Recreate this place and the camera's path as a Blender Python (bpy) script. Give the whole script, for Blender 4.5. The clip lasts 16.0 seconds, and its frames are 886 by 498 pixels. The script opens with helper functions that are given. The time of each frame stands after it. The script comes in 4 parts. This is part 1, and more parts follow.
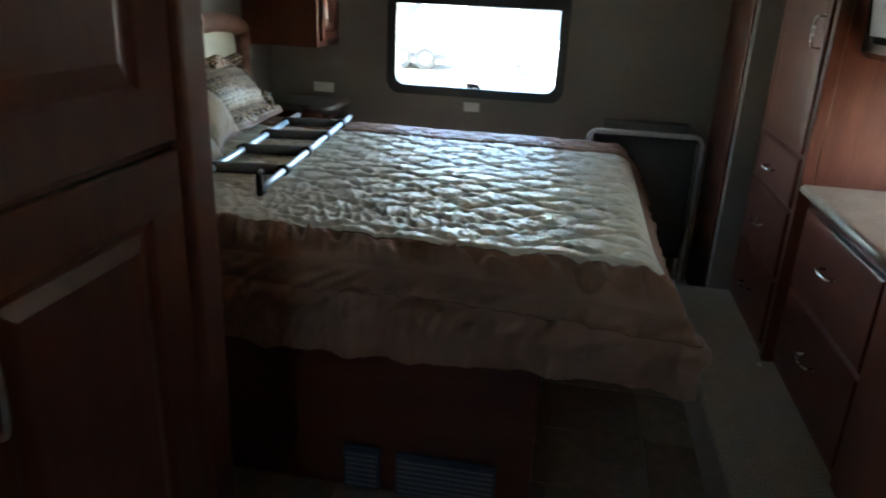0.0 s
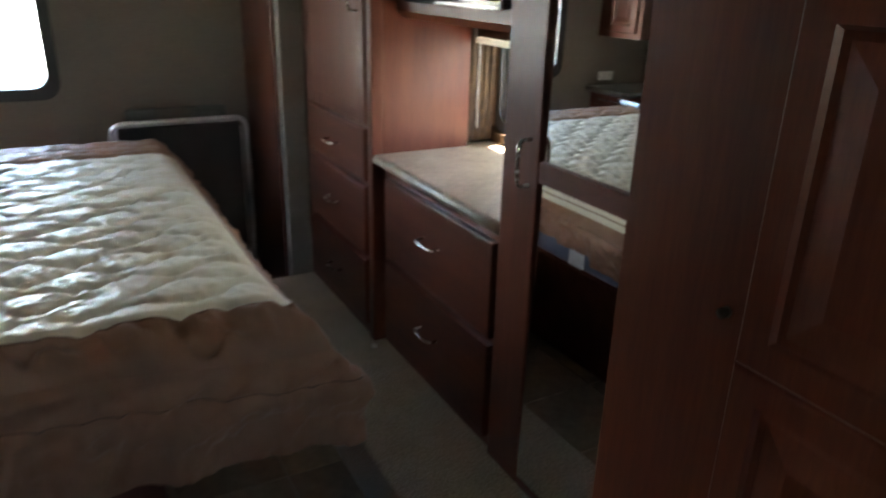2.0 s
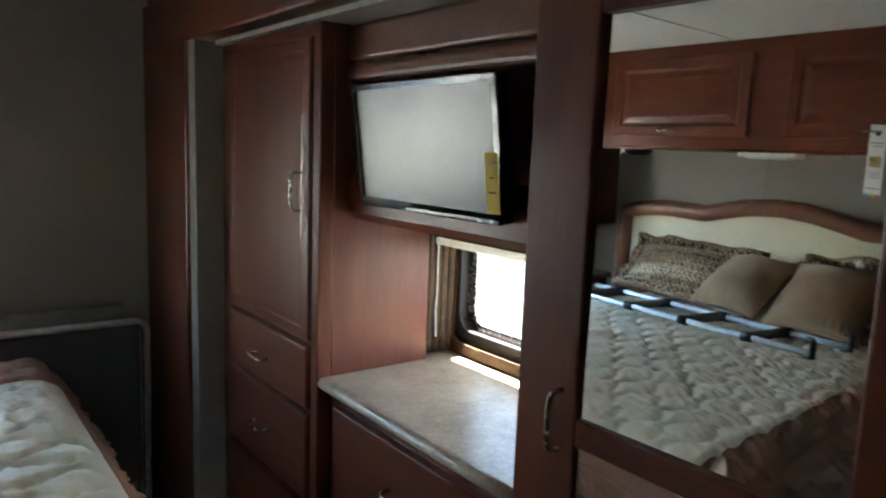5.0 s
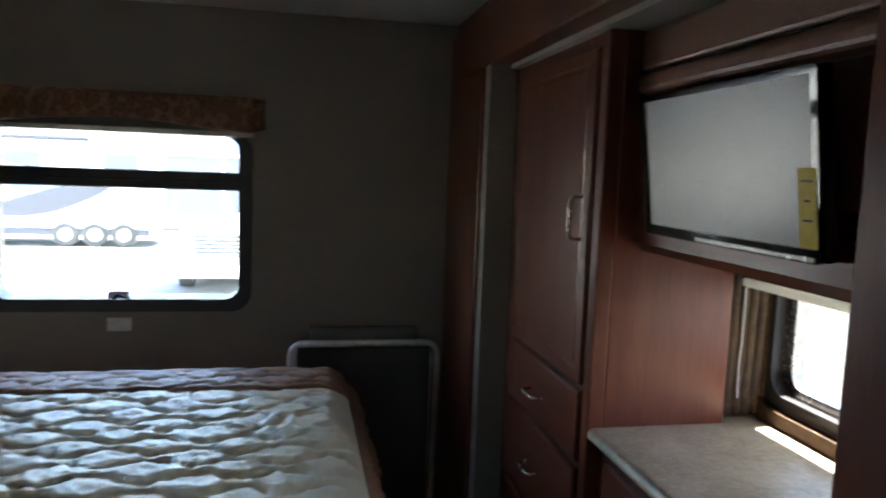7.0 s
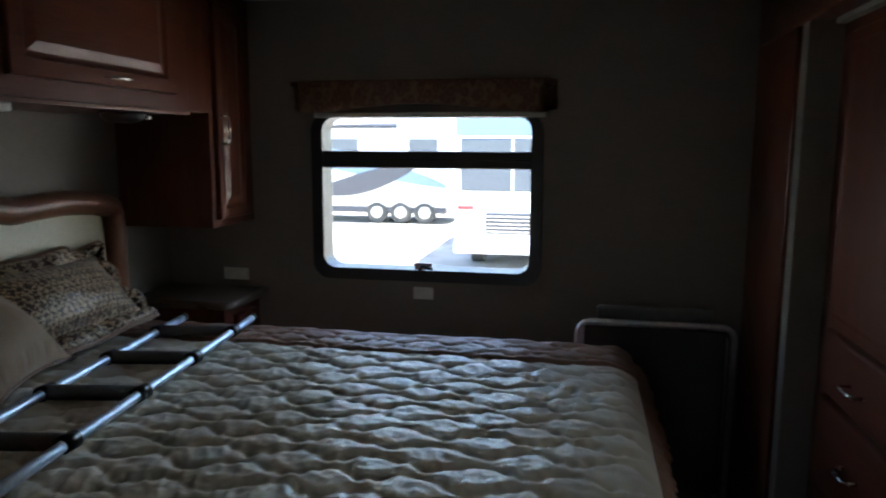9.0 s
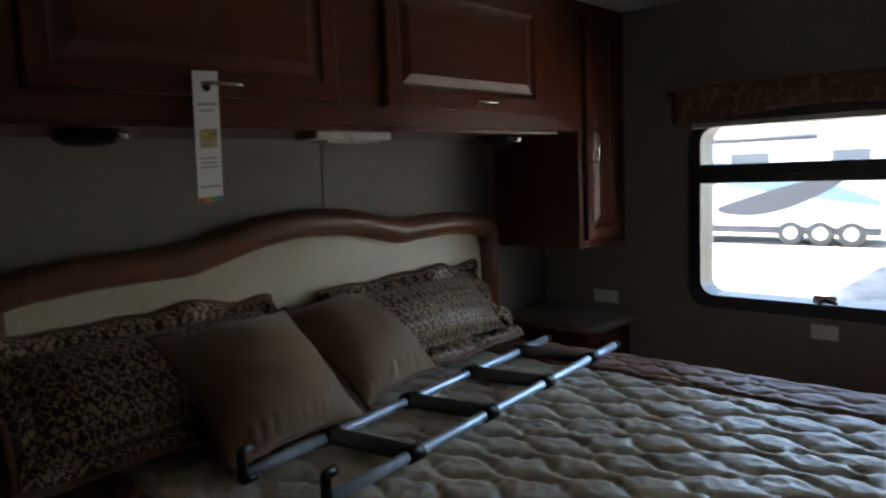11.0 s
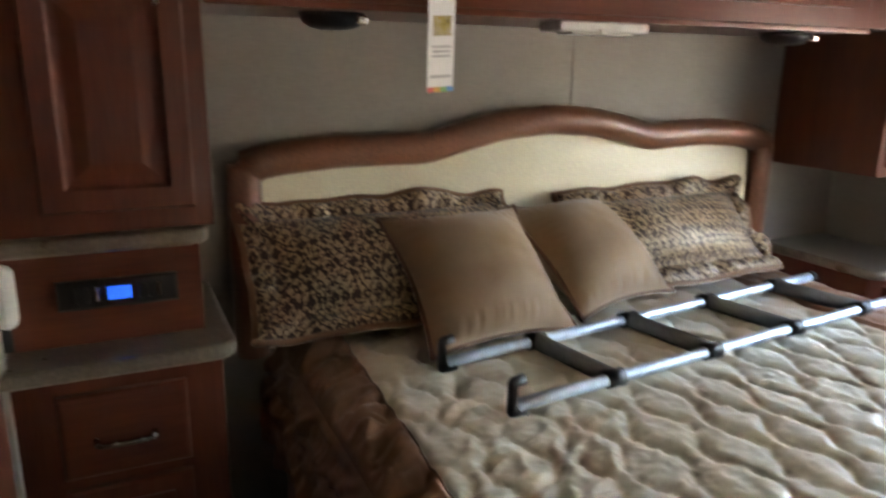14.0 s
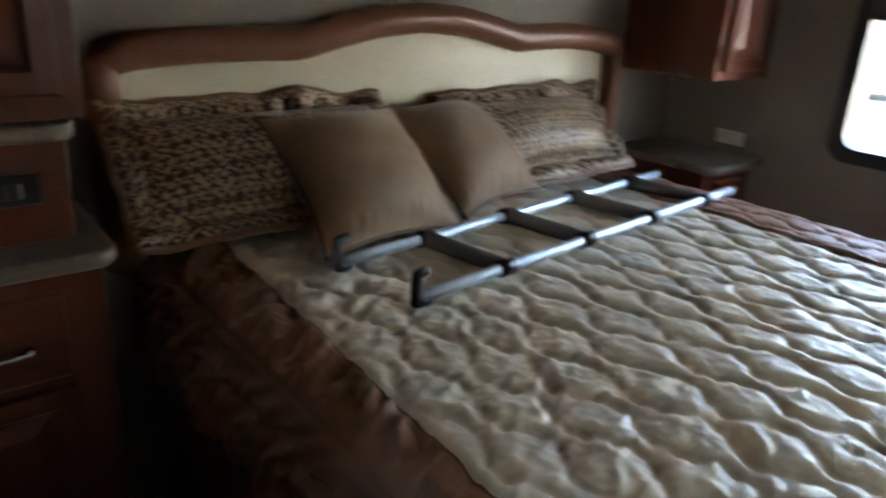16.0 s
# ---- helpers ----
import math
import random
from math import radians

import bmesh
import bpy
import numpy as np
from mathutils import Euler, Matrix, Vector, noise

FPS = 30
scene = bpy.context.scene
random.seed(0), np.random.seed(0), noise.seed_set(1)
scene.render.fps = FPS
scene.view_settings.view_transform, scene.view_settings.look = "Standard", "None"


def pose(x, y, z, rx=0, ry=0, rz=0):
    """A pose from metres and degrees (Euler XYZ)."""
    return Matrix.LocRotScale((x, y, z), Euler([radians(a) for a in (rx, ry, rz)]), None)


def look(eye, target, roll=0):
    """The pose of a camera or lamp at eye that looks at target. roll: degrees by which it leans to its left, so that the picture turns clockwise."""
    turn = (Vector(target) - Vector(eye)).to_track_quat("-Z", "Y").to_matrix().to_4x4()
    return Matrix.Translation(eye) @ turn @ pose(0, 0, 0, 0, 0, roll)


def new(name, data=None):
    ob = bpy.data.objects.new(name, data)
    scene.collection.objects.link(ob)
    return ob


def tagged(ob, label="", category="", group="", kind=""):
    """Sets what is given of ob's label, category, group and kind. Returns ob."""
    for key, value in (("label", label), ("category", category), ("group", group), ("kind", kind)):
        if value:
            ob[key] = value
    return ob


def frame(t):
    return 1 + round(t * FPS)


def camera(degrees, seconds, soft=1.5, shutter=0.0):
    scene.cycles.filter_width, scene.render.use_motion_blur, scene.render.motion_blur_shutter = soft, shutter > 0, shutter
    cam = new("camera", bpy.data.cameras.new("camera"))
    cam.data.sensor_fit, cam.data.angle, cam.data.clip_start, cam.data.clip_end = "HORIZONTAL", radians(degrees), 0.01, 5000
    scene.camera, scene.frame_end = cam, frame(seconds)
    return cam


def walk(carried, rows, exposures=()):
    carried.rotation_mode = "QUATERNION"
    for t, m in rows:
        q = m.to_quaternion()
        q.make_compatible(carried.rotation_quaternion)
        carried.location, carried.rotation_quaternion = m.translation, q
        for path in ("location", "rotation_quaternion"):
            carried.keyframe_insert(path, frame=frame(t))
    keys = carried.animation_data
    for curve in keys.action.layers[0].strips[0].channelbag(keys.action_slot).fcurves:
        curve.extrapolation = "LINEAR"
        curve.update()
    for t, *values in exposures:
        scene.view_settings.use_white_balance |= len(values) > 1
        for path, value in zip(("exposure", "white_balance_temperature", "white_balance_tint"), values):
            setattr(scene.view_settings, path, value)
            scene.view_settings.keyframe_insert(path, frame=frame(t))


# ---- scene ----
cam = camera(63.8, 16.0, soft=2.0, shutter=0.5)
EXPOSURES = [(0.0, 4.8, 6800, 3), (1.0, 4.55, 7000, 5), (1.5, 4.65, 7100, 6), (2.0, 5.3, 7400, 10), (2.5, 5.8, 7400, 9), (3.5, 5.75, 7400, 8), (4.2, 5.45, 6800, 4), (6.4, 4.4, 6800, 8), (7.0, 4.2, 6700, 8), (8.0, 3.4, 6700, 9), (10.5, 3.2, 6800, 11), (11.0, 3.25, 7000, 12), (11.5, 4.1, 7600, 16), (12.5, 5.2, 8400, 18), (13.5, 5.6, 8100, 17), (14.5, 5.6, 7700, 15), (15.0, 5.25, 7500, 14), (15.5, 5.1, 7400, 14), (16.0, 4.9, 7400, 14)]
PATH = [
    (0, (0.149, 0.006, 1.222), (-0.168, 1.856, 0.532), 2.7),
    (0.5, (0.139, 0.113, 1.209), (0.004, 1.98, 0.505), 1.9),
    (1, (0.08, 0.27, 1.201), (0.248, 2.127, 0.477), 0.7),
    (1.5, (0.025, 0.339, 1.2), (0.601, 2.115, 0.483), 2.2),
    (2, (0.061, 0.438, 1.201), (0.959, 2.073, 0.479), 1.5),
    (2.5, (0.136, 0.582, 1.204), (1.183, 2.171, 0.589), 2.5),
    (3, (0.121, 0.686, 1.223), (1.269, 2.1, 0.399), 3.4),
    (3.5, (0.086, 0.77, 1.237), (1.33, 2.077, 0.375), 0.5),
    (4, (0.083, 0.833, 1.27), (1.419, 2.174, 0.623), 0.8),
    (4.2, (0.064, 0.835, 1.28), (1.429, 2.209, 0.784), 1.5),
    (6.3, (0.193, 0.976, 1.235), (0.952, 2.814, 1.025), 2.2),
    (6.5, (0.214, 0.984, 1.240), (0.868, 2.864, 1.037), 2.3),
    (7, (0.255, 0.993, 1.236), (0.659, 2.940, 1.020), 2.1),
    (7.5, (0.275, 0.976, 1.229), (0.398, 2.959, 0.994), 1.3),
    (8, (0.276, 0.971, 1.218), (0.102, 2.947, 0.970), -0.7),
    (8.2, (0.237, 0.952, 1.239), (0.047, 2.923, 0.957), -0.4),
    (10.3, (0.251, 1.167, 1.218), (-0.786, 2.862, 0.991), -0.5),
    (10.5, (0.274, 1.189, 1.225), (-0.875, 2.811, 1.0), -0.9),
    (11, (0.27, 1.189, 1.217), (-1.079, 2.65, 1.001), -2.3),
    (11.5, (0.262, 1.142, 1.242), (-1.161, 2.546, 1.165), -2.9),
    (12, (0.256, 1.135, 1.239), (-1.262, 2.436, 1.187), -2.7),
    (12.5, (0.243, 1.223, 1.252), (-1.449, 2.289, 1.221), -1.5),
    (13, (0.262, 1.301, 1.256), (-1.59, 2.046, 1.129), -0.4),
    (13.3, (0.263, 1.315, 1.296), (-1.603, 1.969, 0.996), 0.9),
    (13.5, (0.277, 1.331, 1.247), (-1.582, 1.975, 0.887), 1.0),
    (14, (0.268, 1.329, 1.233), (-1.482, 2.153, 0.726), 0.9),
    (14.5, (0.278, 1.286, 1.212), (-1.265, 2.39, 0.579), 1.5),
    (15, (0.258, 1.21, 1.203), (-1.041, 2.532, 0.45), 1.4),
    (15.5, (0.237, 1.176, 1.185), (-0.958, 2.602, 0.452), 1.8),
    (16, (0.211, 1.219, 1.181), (-1.235, 2.408, 0.476), 3.3),
]
walk(cam, [(t, look(eye, target, roll)) for t, eye, target, roll in PATH], EXPOSURES)

# ---- daylight ----
SUN_UP, SUN_TURN = 73.0, 84.0
world = bpy.data.worlds.new("sky")
scene.world = world
world.use_nodes = True
wn = world.node_tree
sky = wn.nodes.new("ShaderNodeTexSky")
sky.sky_type, sky.sun_disc = "NISHITA", False
sky.sun_elevation, sky.sun_rotation = radians(SUN_UP), radians(SUN_TURN)
wn.links.new(sky.outputs[0], wn.nodes["Background"].inputs[0])
wn.nodes["Background"].inputs[1].default_value = 0.15
sun = new("sun", bpy.data.lights.new("sun", "SUN"))
sun.data.energy, sun.data.angle, sun.data.color = 4.6, radians(0.5), (1.0, 0.95, 0.87)
a, e = radians(SUN_TURN), radians(SUN_UP)
sun.matrix_world = look((6 * math.sin(a) * math.cos(e), 6 * math.cos(a) * math.cos(e), 6 * math.sin(e)), (0, 0, 0))


# ---- materials ----
def material(name, rough=0.5, metal=0.0, spec=0.5):
    m = bpy.data.materials.new(name)
    m.use_nodes = True
    t = m.node_tree
    b = t.nodes["Principled BSDF"]
    b.inputs["Roughness"].default_value = rough
    b.inputs["Metallic"].default_value = metal
    b.inputs["Specular IOR Level"].default_value = spec
    return m, t, b


def coords(t, scale=(1, 1, 1), rot=(0, 0, 0)):
    c = t.nodes.new("ShaderNodeTexCoord")
    p = t.nodes.new("ShaderNodeMapping")
    p.inputs["Scale"].default_value = scale
    p.inputs["Rotation"].default_value = [radians(v) for v in rot]
    t.links.new(c.outputs["Object"], p.inputs["Vector"])
    return p.outputs["Vector"]


def noise_tex(t, vec, scale, detail=4.0, rough=0.55):
    n = t.nodes.new("ShaderNodeTexNoise")
    n.inputs["Scale"].default_value, n.inputs["Detail"].default_value = scale, detail
    n.inputs["Roughness"].default_value = rough
    t.links.new(vec, n.inputs["Vector"])
    return n.outputs["Fac"]


def ramp(t, fac, stops):
    r = t.nodes.new("ShaderNodeValToRGB")
    while len(r.color_ramp.elements) < len(stops):
        r.color_ramp.elements.new(0.5)
    for el, (p, c) in zip(r.color_ramp.elements, stops):
        el.position, el.color = p, (*c, 1)
    t.links.new(fac, r.inputs["Fac"])
    return r.outputs["Color"]


def mix(t, fac, a, b, mode="MIX"):
    n = t.nodes.new("ShaderNodeMix")
    n.data_type, n.blend_type = "RGBA", mode
    for sock, v in ((n.inputs["Factor"], fac), (n.inputs["A"], a), (n.inputs["B"], b)):
        if hasattr(v, "links"):
            t.links.new(v, sock)
        elif isinstance(v, tuple):
            sock.default_value = (*v, 1)
        else:
            sock.default_value = v
    return n.outputs["Result"]


def bump(t, b, height, strength=0.3, dist=0.002):
    n = t.nodes.new("ShaderNodeBump")
    n.inputs["Strength"].default_value, n.inputs["Distance"].default_value = strength, dist
    t.links.new(height, n.inputs["Height"])
    t.links.new(n.outputs["Normal"], b.inputs["Normal"])


def rough_from(t, b, fac, lo, hi):
    n = t.nodes.new("ShaderNodeMapRange")
    n.inputs["To Min"].default_value, n.inputs["To Max"].default_value = lo, hi
    t.links.new(fac, n.inputs["Value"])
    t.links.new(n.outputs["Result"], b.inputs["Roughness"])


def wood(name, dark, mid, light, axis="z", rough=0.32, grain=1.0):
    """Stained and lacquered wood, its grain along one axis."""
    m, t, b = material(name, rough)
    s = {"x": (1.2, 14, 14), "y": (14, 1.2, 14), "z": (14, 14, 1.2)}[axis]
    v = coords(t, s)
    broad = noise_tex(t, v, 1.1, 3)
    fine = noise_tex(t, coords(t, tuple(k * 7 for k in s)), 1.6, 5, 0.65)
    tone = noise_tex(t, coords(t), 2.2, 2)
    col = ramp(t, broad, [(0.28, dark), (0.52, mid), (0.75, light)])
    col = mix(t, 0.35 * grain, col, ramp(t, fine, [(0.35, dark), (0.65, light)]))
    col = mix(t, 0.25, col, ramp(t, tone, [(0.35, dark), (0.65, light)]))
    t.links.new(col, b.inputs["Base Color"])
    rough_from(t, b, tone, rough - 0.06, rough + 0.10)
    bump(t, b, fine, 0.06, 0.001)
    b.inputs["Specular IOR Level"].default_value = 0.34
    b.inputs["Coat Weight"].default_value, b.inputs["Coat Roughness"].default_value = 0.08, 0.2
    return m


CHERRY = ((0.065, 0.0146, 0.0078), (0.118, 0.029, 0.0142), (0.166, 0.046, 0.0218))
cherry = wood("cherry_upright", *CHERRY)
cherry_long = wood("cherry_lengthwise", *CHERRY, axis="y")
cherry_cross = wood("cherry_crosswise", *CHERRY, axis="x")


def cloth(name, c1, c2, rough=0.8, weave=600.0, sheen=0.2, spec=0.3, wrinkle=0.0):
    m, t, b = material(name, rough, 0, spec)
    v = coords(t)
    big, small = noise_tex(t, v, 7, 3), noise_tex(t, v, weave, 2)
    t.links.new(mix(t, 0.3, ramp(t, big, [(0.3, c1), (0.7, c2)]), ramp(t, small, [(0.3, c1), (0.7, c2)])), b.inputs["Base Color"])
    b.inputs["Sheen Weight"].default_value = sheen
    if wrinkle:
        n = t.nodes.new("ShaderNodeTexNoise")
        n.noise_type = "RIDGED_MULTIFRACTAL"
        n.inputs["Scale"].default_value, n.inputs["Detail"].default_value, n.inputs["Distortion"].default_value = 13, 3, 0.8
        t.links.new(coords(t, (1.0, 1.6, 1.0)), n.inputs["Vector"])
        bump(t, b, n.outputs["Fac"], wrinkle, 0.006)
    else:
        bump(t, b, small, 0.25, 0.0008)
    return m


def paper(name, c1, c2):
    """Textured vinyl wall paper with a crosswise woven look."""
    m, t, b = material(name, 0.62, 0, 0.35)
    h = noise_tex(t, coords(t, (30, 30, 420)), 1.0, 3)
    u = noise_tex(t, coords(t, (420, 420, 30)), 1.0, 3)
    w = mix(t, 0.5, h, u)
    big = noise_tex(t, coords(t), 1.6, 3)
    t.links.new(mix(t, 0.35, ramp(t, w, [(0.35, c1), (0.65, c2)]), ramp(t, big, [(0.3, c1), (0.7, c2)])), b.inputs["Base Color"])
    bump(t, b, w, 0.25, 0.0008)
    return m


wall_paper = paper("taupe_wall_paper", (0.195, 0.172, 0.145), (0.272, 0.243, 0.206))
slide_paper = paper("pale_slide_lining", (0.33, 0.31, 0.27), (0.42, 0.40, 0.36))


def plain(name, colour, rough=0.5, metal=0.0, spec=0.5, speck=0.06, scale=40.0):
    """A near-plain surface with slight unevenness of tone and gloss."""
    m, t, b = material(name, rough, metal, spec)
    f = noise_tex(t, coords(t), scale, 4)
    lo = tuple(max(0, c * (1 - speck * 2)) for c in colour)
    hi = tuple(min(1, c * (1 + speck * 2)) for c in colour)
    t.links.new(ramp(t, f, [(0.3, lo), (0.7, hi)]), b.inputs["Base Color"])
    rough_from(t, b, f, max(0.02, rough - 0.08), min(1, rough + 0.08))
    return m


ceiling_vinyl = plain("white_ceiling_vinyl", (0.66, 0.65, 0.60), 0.55, scale=120)
cream_vinyl = plain("cream_vinyl", (0.62, 0.57, 0.43), 0.42, scale=200)
brown_vinyl = plain("brown_vinyl", (0.165, 0.066, 0.036), 0.38, speck=0.12, scale=150)
chrome = plain("chrome", (0.85, 0.85, 0.86), 0.33, 1.0, scale=60)
nickel = plain("brushed_nickel", (0.55, 0.53, 0.50), 0.26, 1.0, scale=80)
# bluish highlights of the ladder rails are put into this base colour
aluminium = plain("highlight_blue_aluminium", (0.62, 0.74, 0.86), 0.40, 0.6, scale=50)
black_plastic = plain("black_plastic", (0.012, 0.012, 0.013), 0.35)
black_frame = plain("black_window_frame", (0.02, 0.02, 0.022), 0.45)
rubber_black = plain("black_rubber", (0.012, 0.012, 0.012), 0.8, spec=0.2)
white_plastic = plain("white_plastic", (0.78, 0.77, 0.73), 0.4)
grey_foam = plain("grey_foam", (0.17, 0.17, 0.165), 0.8, speck=0.2, scale=300)
grey_fabric = cloth("dark_grey_fabric", (0.055, 0.054, 0.052), (0.08, 0.078, 0.075))
silver_plastic = plain("silver_plastic", (0.6, 0.6, 0.6), 0.25, 0.8)
mauve = cloth("rust_mauve_satin", (0.255, 0.132, 0.079), (0.385, 0.212, 0.132), 0.52, 500, 0.05, 0.4, 0.9)
tan_satin = cloth("tan_satin", (0.225, 0.135, 0.072), (0.30, 0.188, 0.108), 0.60, 420, 0.3, 0.3)
champagne = cloth("champagne_satin", (0.66, 0.595, 0.445), (0.79, 0.72, 0.56), 0.43, 700, 0.35, 0.7, 0.30)
piping = cloth("brown_piping", (0.11, 0.055, 0.030), (0.16, 0.08, 0.045), 0.5)
sham_piping = cloth("tan_brown_piping", (0.17, 0.088, 0.047), (0.24, 0.13, 0.075), 0.5)
blue_ticking = cloth("blue_grey_ticking", (0.10, 0.13, 0.20), (0.16, 0.20, 0.28), 0.7)
label_white = plain("white_label", (0.75, 0.78, 0.78), 0.6)


def sum_of(t, op, *values):
    """Chains one arithmetic step over sockets and numbers."""
    out = values[0]
    for v in values[1:]:
        n = t.nodes.new("ShaderNodeMath")
        n.operation = op
        for sock, k in zip(n.inputs, (out, v)):
            if hasattr(k, "links"):
                t.links.new(k, sock)
            else:
                sock.default_value = k
        out = n.outputs[0]
    return out


def cosine(t, value, period):
    return sum_of(t, "COSINE", sum_of(t, "MULTIPLY", value, 2 * math.pi / period), 0.0)


def brocade():
    """Brown and gold damask: filigree rings round a diamond lattice of small medallions."""
    m, t, b = material("brown_gold_brocade", 0.46, 0, 0.4)
    v = coords(t)
    wob = t.nodes.new("ShaderNodeTexNoise")
    wob.inputs["Scale"].default_value, wob.inputs["Detail"].default_value = 60.0, 2.0
    t.links.new(v, wob.inputs["Vector"])
    sep = t.nodes.new("ShaderNodeSeparateXYZ")
    t.links.new(v, sep.inputs["Vector"])
    x, y = sep.outputs["X"], sep.outputs["Y"]
    lattice = sum_of(t, "ADD", cosine(t, x, 0.052), cosine(t, y, 0.068))
    petals = sum_of(t, "MULTIPLY", cosine(t, x, 0.0173), cosine(t, y, 0.0227))
    wave = sum_of(t, "ADD", sum_of(t, "MULTIPLY", lattice, 3.4), sum_of(t, "MULTIPLY", petals, 1.9), sum_of(t, "MULTIPLY", wob.outputs["Fac"], 9.0))
    fig = ramp(t, sum_of(t, "SINE", wave, 0.0), [(0.0, (0, 0, 0)), (0.32, (1, 1, 1))])
    thread = noise_tex(t, v, 420, 3)
    tone = noise_tex(t, v, 6, 2)
    gold = ramp(t, thread, [(0.3, (0.32, 0.205, 0.115)), (0.7, (0.62, 0.465, 0.30))])
    brown = ramp(t, tone, [(0.3, (0.036, 0.016, 0.010)), (0.7, (0.070, 0.032, 0.019))])
    t.links.new(mix(t, fig, brown, gold), b.inputs["Base Color"])
    b.inputs["Sheen Weight"].default_value = 0.15
    bump(t, b, fig, 0.35, 0.0012)
    return m


brocade_cloth = brocade()


def laminate(name, tones, scale=90.0, rough=0.3):
    m, t, b = material(name, rough)
    v = coords(t)
    f = noise_tex(t, v, scale, 6, 0.7)
    g = noise_tex(t, v, scale / 9, 4, 0.6)
    c = ramp(t, f, [(0.30, tones[0]), (0.5, tones[1]), (0.68, tones[2])])
    c = mix(t, 0.45, c, ramp(t, g, [(0.35, tones[0]), (0.5, tones[1]), (0.68, tones[2])]))
    t.links.new(c, b.inputs["Base Color"])
    rough_from(t, b, g, rough - 0.08, rough + 0.08)
    return m


counter_top = laminate("beige_stone_laminate", ((0.22, 0.17, 0.12), (0.38, 0.32, 0.24), (0.54, 0.48, 0.39)))
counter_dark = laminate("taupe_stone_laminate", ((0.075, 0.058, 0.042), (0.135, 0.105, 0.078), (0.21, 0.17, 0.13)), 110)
tile_mat = laminate("brown_slate_vinyl_tile", ((0.19, 0.15, 0.11), (0.31, 0.25, 0.185), (0.43, 0.36, 0.27)), 22, 0.42)
tn = tile_mat.node_tree
tb = tn.nodes["Principled BSDF"]
src = tb.inputs["Base Color"].links[0].from_socket
oi = tn.nodes.new("ShaderNodeObjectInfo")
tn.links.new(mix(tn, 0.6, src, ramp(tn, oi.outputs["Random"], [(0.0, (0.55, 0.50, 0.45)), (0.5, (0.85, 0.73, 0.60)), (1.0, (1.0, 0.96, 0.90))]), "MULTIPLY"), tb.inputs["Base Color"])
grout = plain("pale_grout", (0.30, 0.27, 0.22), 0.8, scale=300)


def carpet_material():
    m, t, b = material("grey_beige_carpet", 0.95, 0, 0.2)
    v = coords(t)
    f, g = noise_tex(t, v, 150, 5, 0.75), noise_tex(t, v, 14, 4)
    c = ramp(t, f, [(0.36, (0.17, 0.14, 0.105)), (0.5, (0.40, 0.345, 0.27)), (0.64, (0.66, 0.59, 0.49))])
    t.links.new(mix(t, 0.25, c, ramp(t, g, [(0.3, (0.26, 0.22, 0.17)), (0.7, (0.50, 0.44, 0.36))])), b.inputs["Base Color"])
    bump(t, b, f, 0.9, 0.004)
    b.inputs["Sheen Weight"].default_value = 0.3
    return m


carpet = carpet_material()


def valance_cloth():
    m, t, b = material("rust_gold_valance_print", 0.75, 0, 0.3)
    w = t.nodes.new("ShaderNodeTexVoronoi")
    w.inputs["Scale"].default_value = 44
    t.links.new(coords(t, (1, 1, 0.7)), w.inputs["Vector"])
    f = noise_tex(t, coords(t), 70, 4)
    c = ramp(t, w.outputs["Distance"], [(0.2, (0.20, 0.10, 0.055)), (0.38, (0.10, 0.038, 0.026)), (0.55, (0.14, 0.062, 0.04)), (0.7, (0.24, 0.15, 0.085))])
    t.links.new(mix(t, 0.3, c, ramp(t, f, [(0.3, (0.10, 0.04, 0.025)), (0.7, (0.28, 0.16, 0.09))])), b.inputs["Base Color"])
    bump(t, b, f, 0.3, 0.001)
    return m


valance_print = valance_cloth()
gold_drape = laminate("brown_gold_drape", ((0.012, 0.006, 0.003), (0.038, 0.019, 0.008), (0.11, 0.062, 0.023)), 45, 0.9)

mirror_mat = material("mirror", 0.015, 1.0)[0]
mirror_mat.node_tree.nodes["Principled BSDF"].inputs["Base Color"].default_value = (0.84, 0.86, 0.85, 1)
glass_mat, gt, gb = material("window_glass", 0.0)
gb.inputs["Transmission Weight"].default_value, gb.inputs["IOR"].default_value = 1.0, 1.02
gb.inputs["Base Color"].default_value = (0.94, 0.97, 0.97, 1)
# tint added and made this dark to hold back daylight at the slide-out
tinted_glass = glass_mat.copy()
tinted_glass.name = "tinted_window_glass"
tinted_glass.node_tree.nodes["Principled BSDF"].inputs["Base Color"].default_value = (0.22, 0.24, 0.24, 1)
# dark screen lifted to grey: part of the window glow is in its colour
screen_mat = plain("reflection_grey_tv_screen", (0.12, 0.138, 0.138), 0.34, spec=1.0, speck=0.02)
lcd_mat, lt, lb = material("blue_display", 0.4)
lb.inputs["Base Color"].default_value = (0.0, 0.02, 0.3, 1)
lb.inputs["Emission Color"].default_value = (0.0, 0.09, 1.0, 1)
lb.inputs["Emission Strength"].default_value = 0.045


blind_cloth, bt, bb = material("white_translucent_blind", 0.5)
bb.inputs["Base Color"].default_value = (0.80, 0.78, 0.72, 1)
through_light = bt.nodes.new("ShaderNodeBsdfTranslucent")
through_light.inputs["Color"].default_value = (0.80, 0.78, 0.72, 1)
blend = bt.nodes.new("ShaderNodeMixShader")
blend.inputs["Fac"].default_value = 0.6
bt.links.new(bb.outputs["BSDF"], blend.inputs[1])
bt.links.new(through_light.outputs["BSDF"], blend.inputs[2])
bt.links.new(blend.outputs["Shader"], bt.nodes["Material Output"].inputs["Surface"])


# ---- building helpers ----
BASE = {}


def thing(name, at, label, category, group="", kind=""):
    ob = new(name)
    ob.location = at
    BASE[ob.name] = Vector(at)
    return tagged(ob, label, category, group, kind)


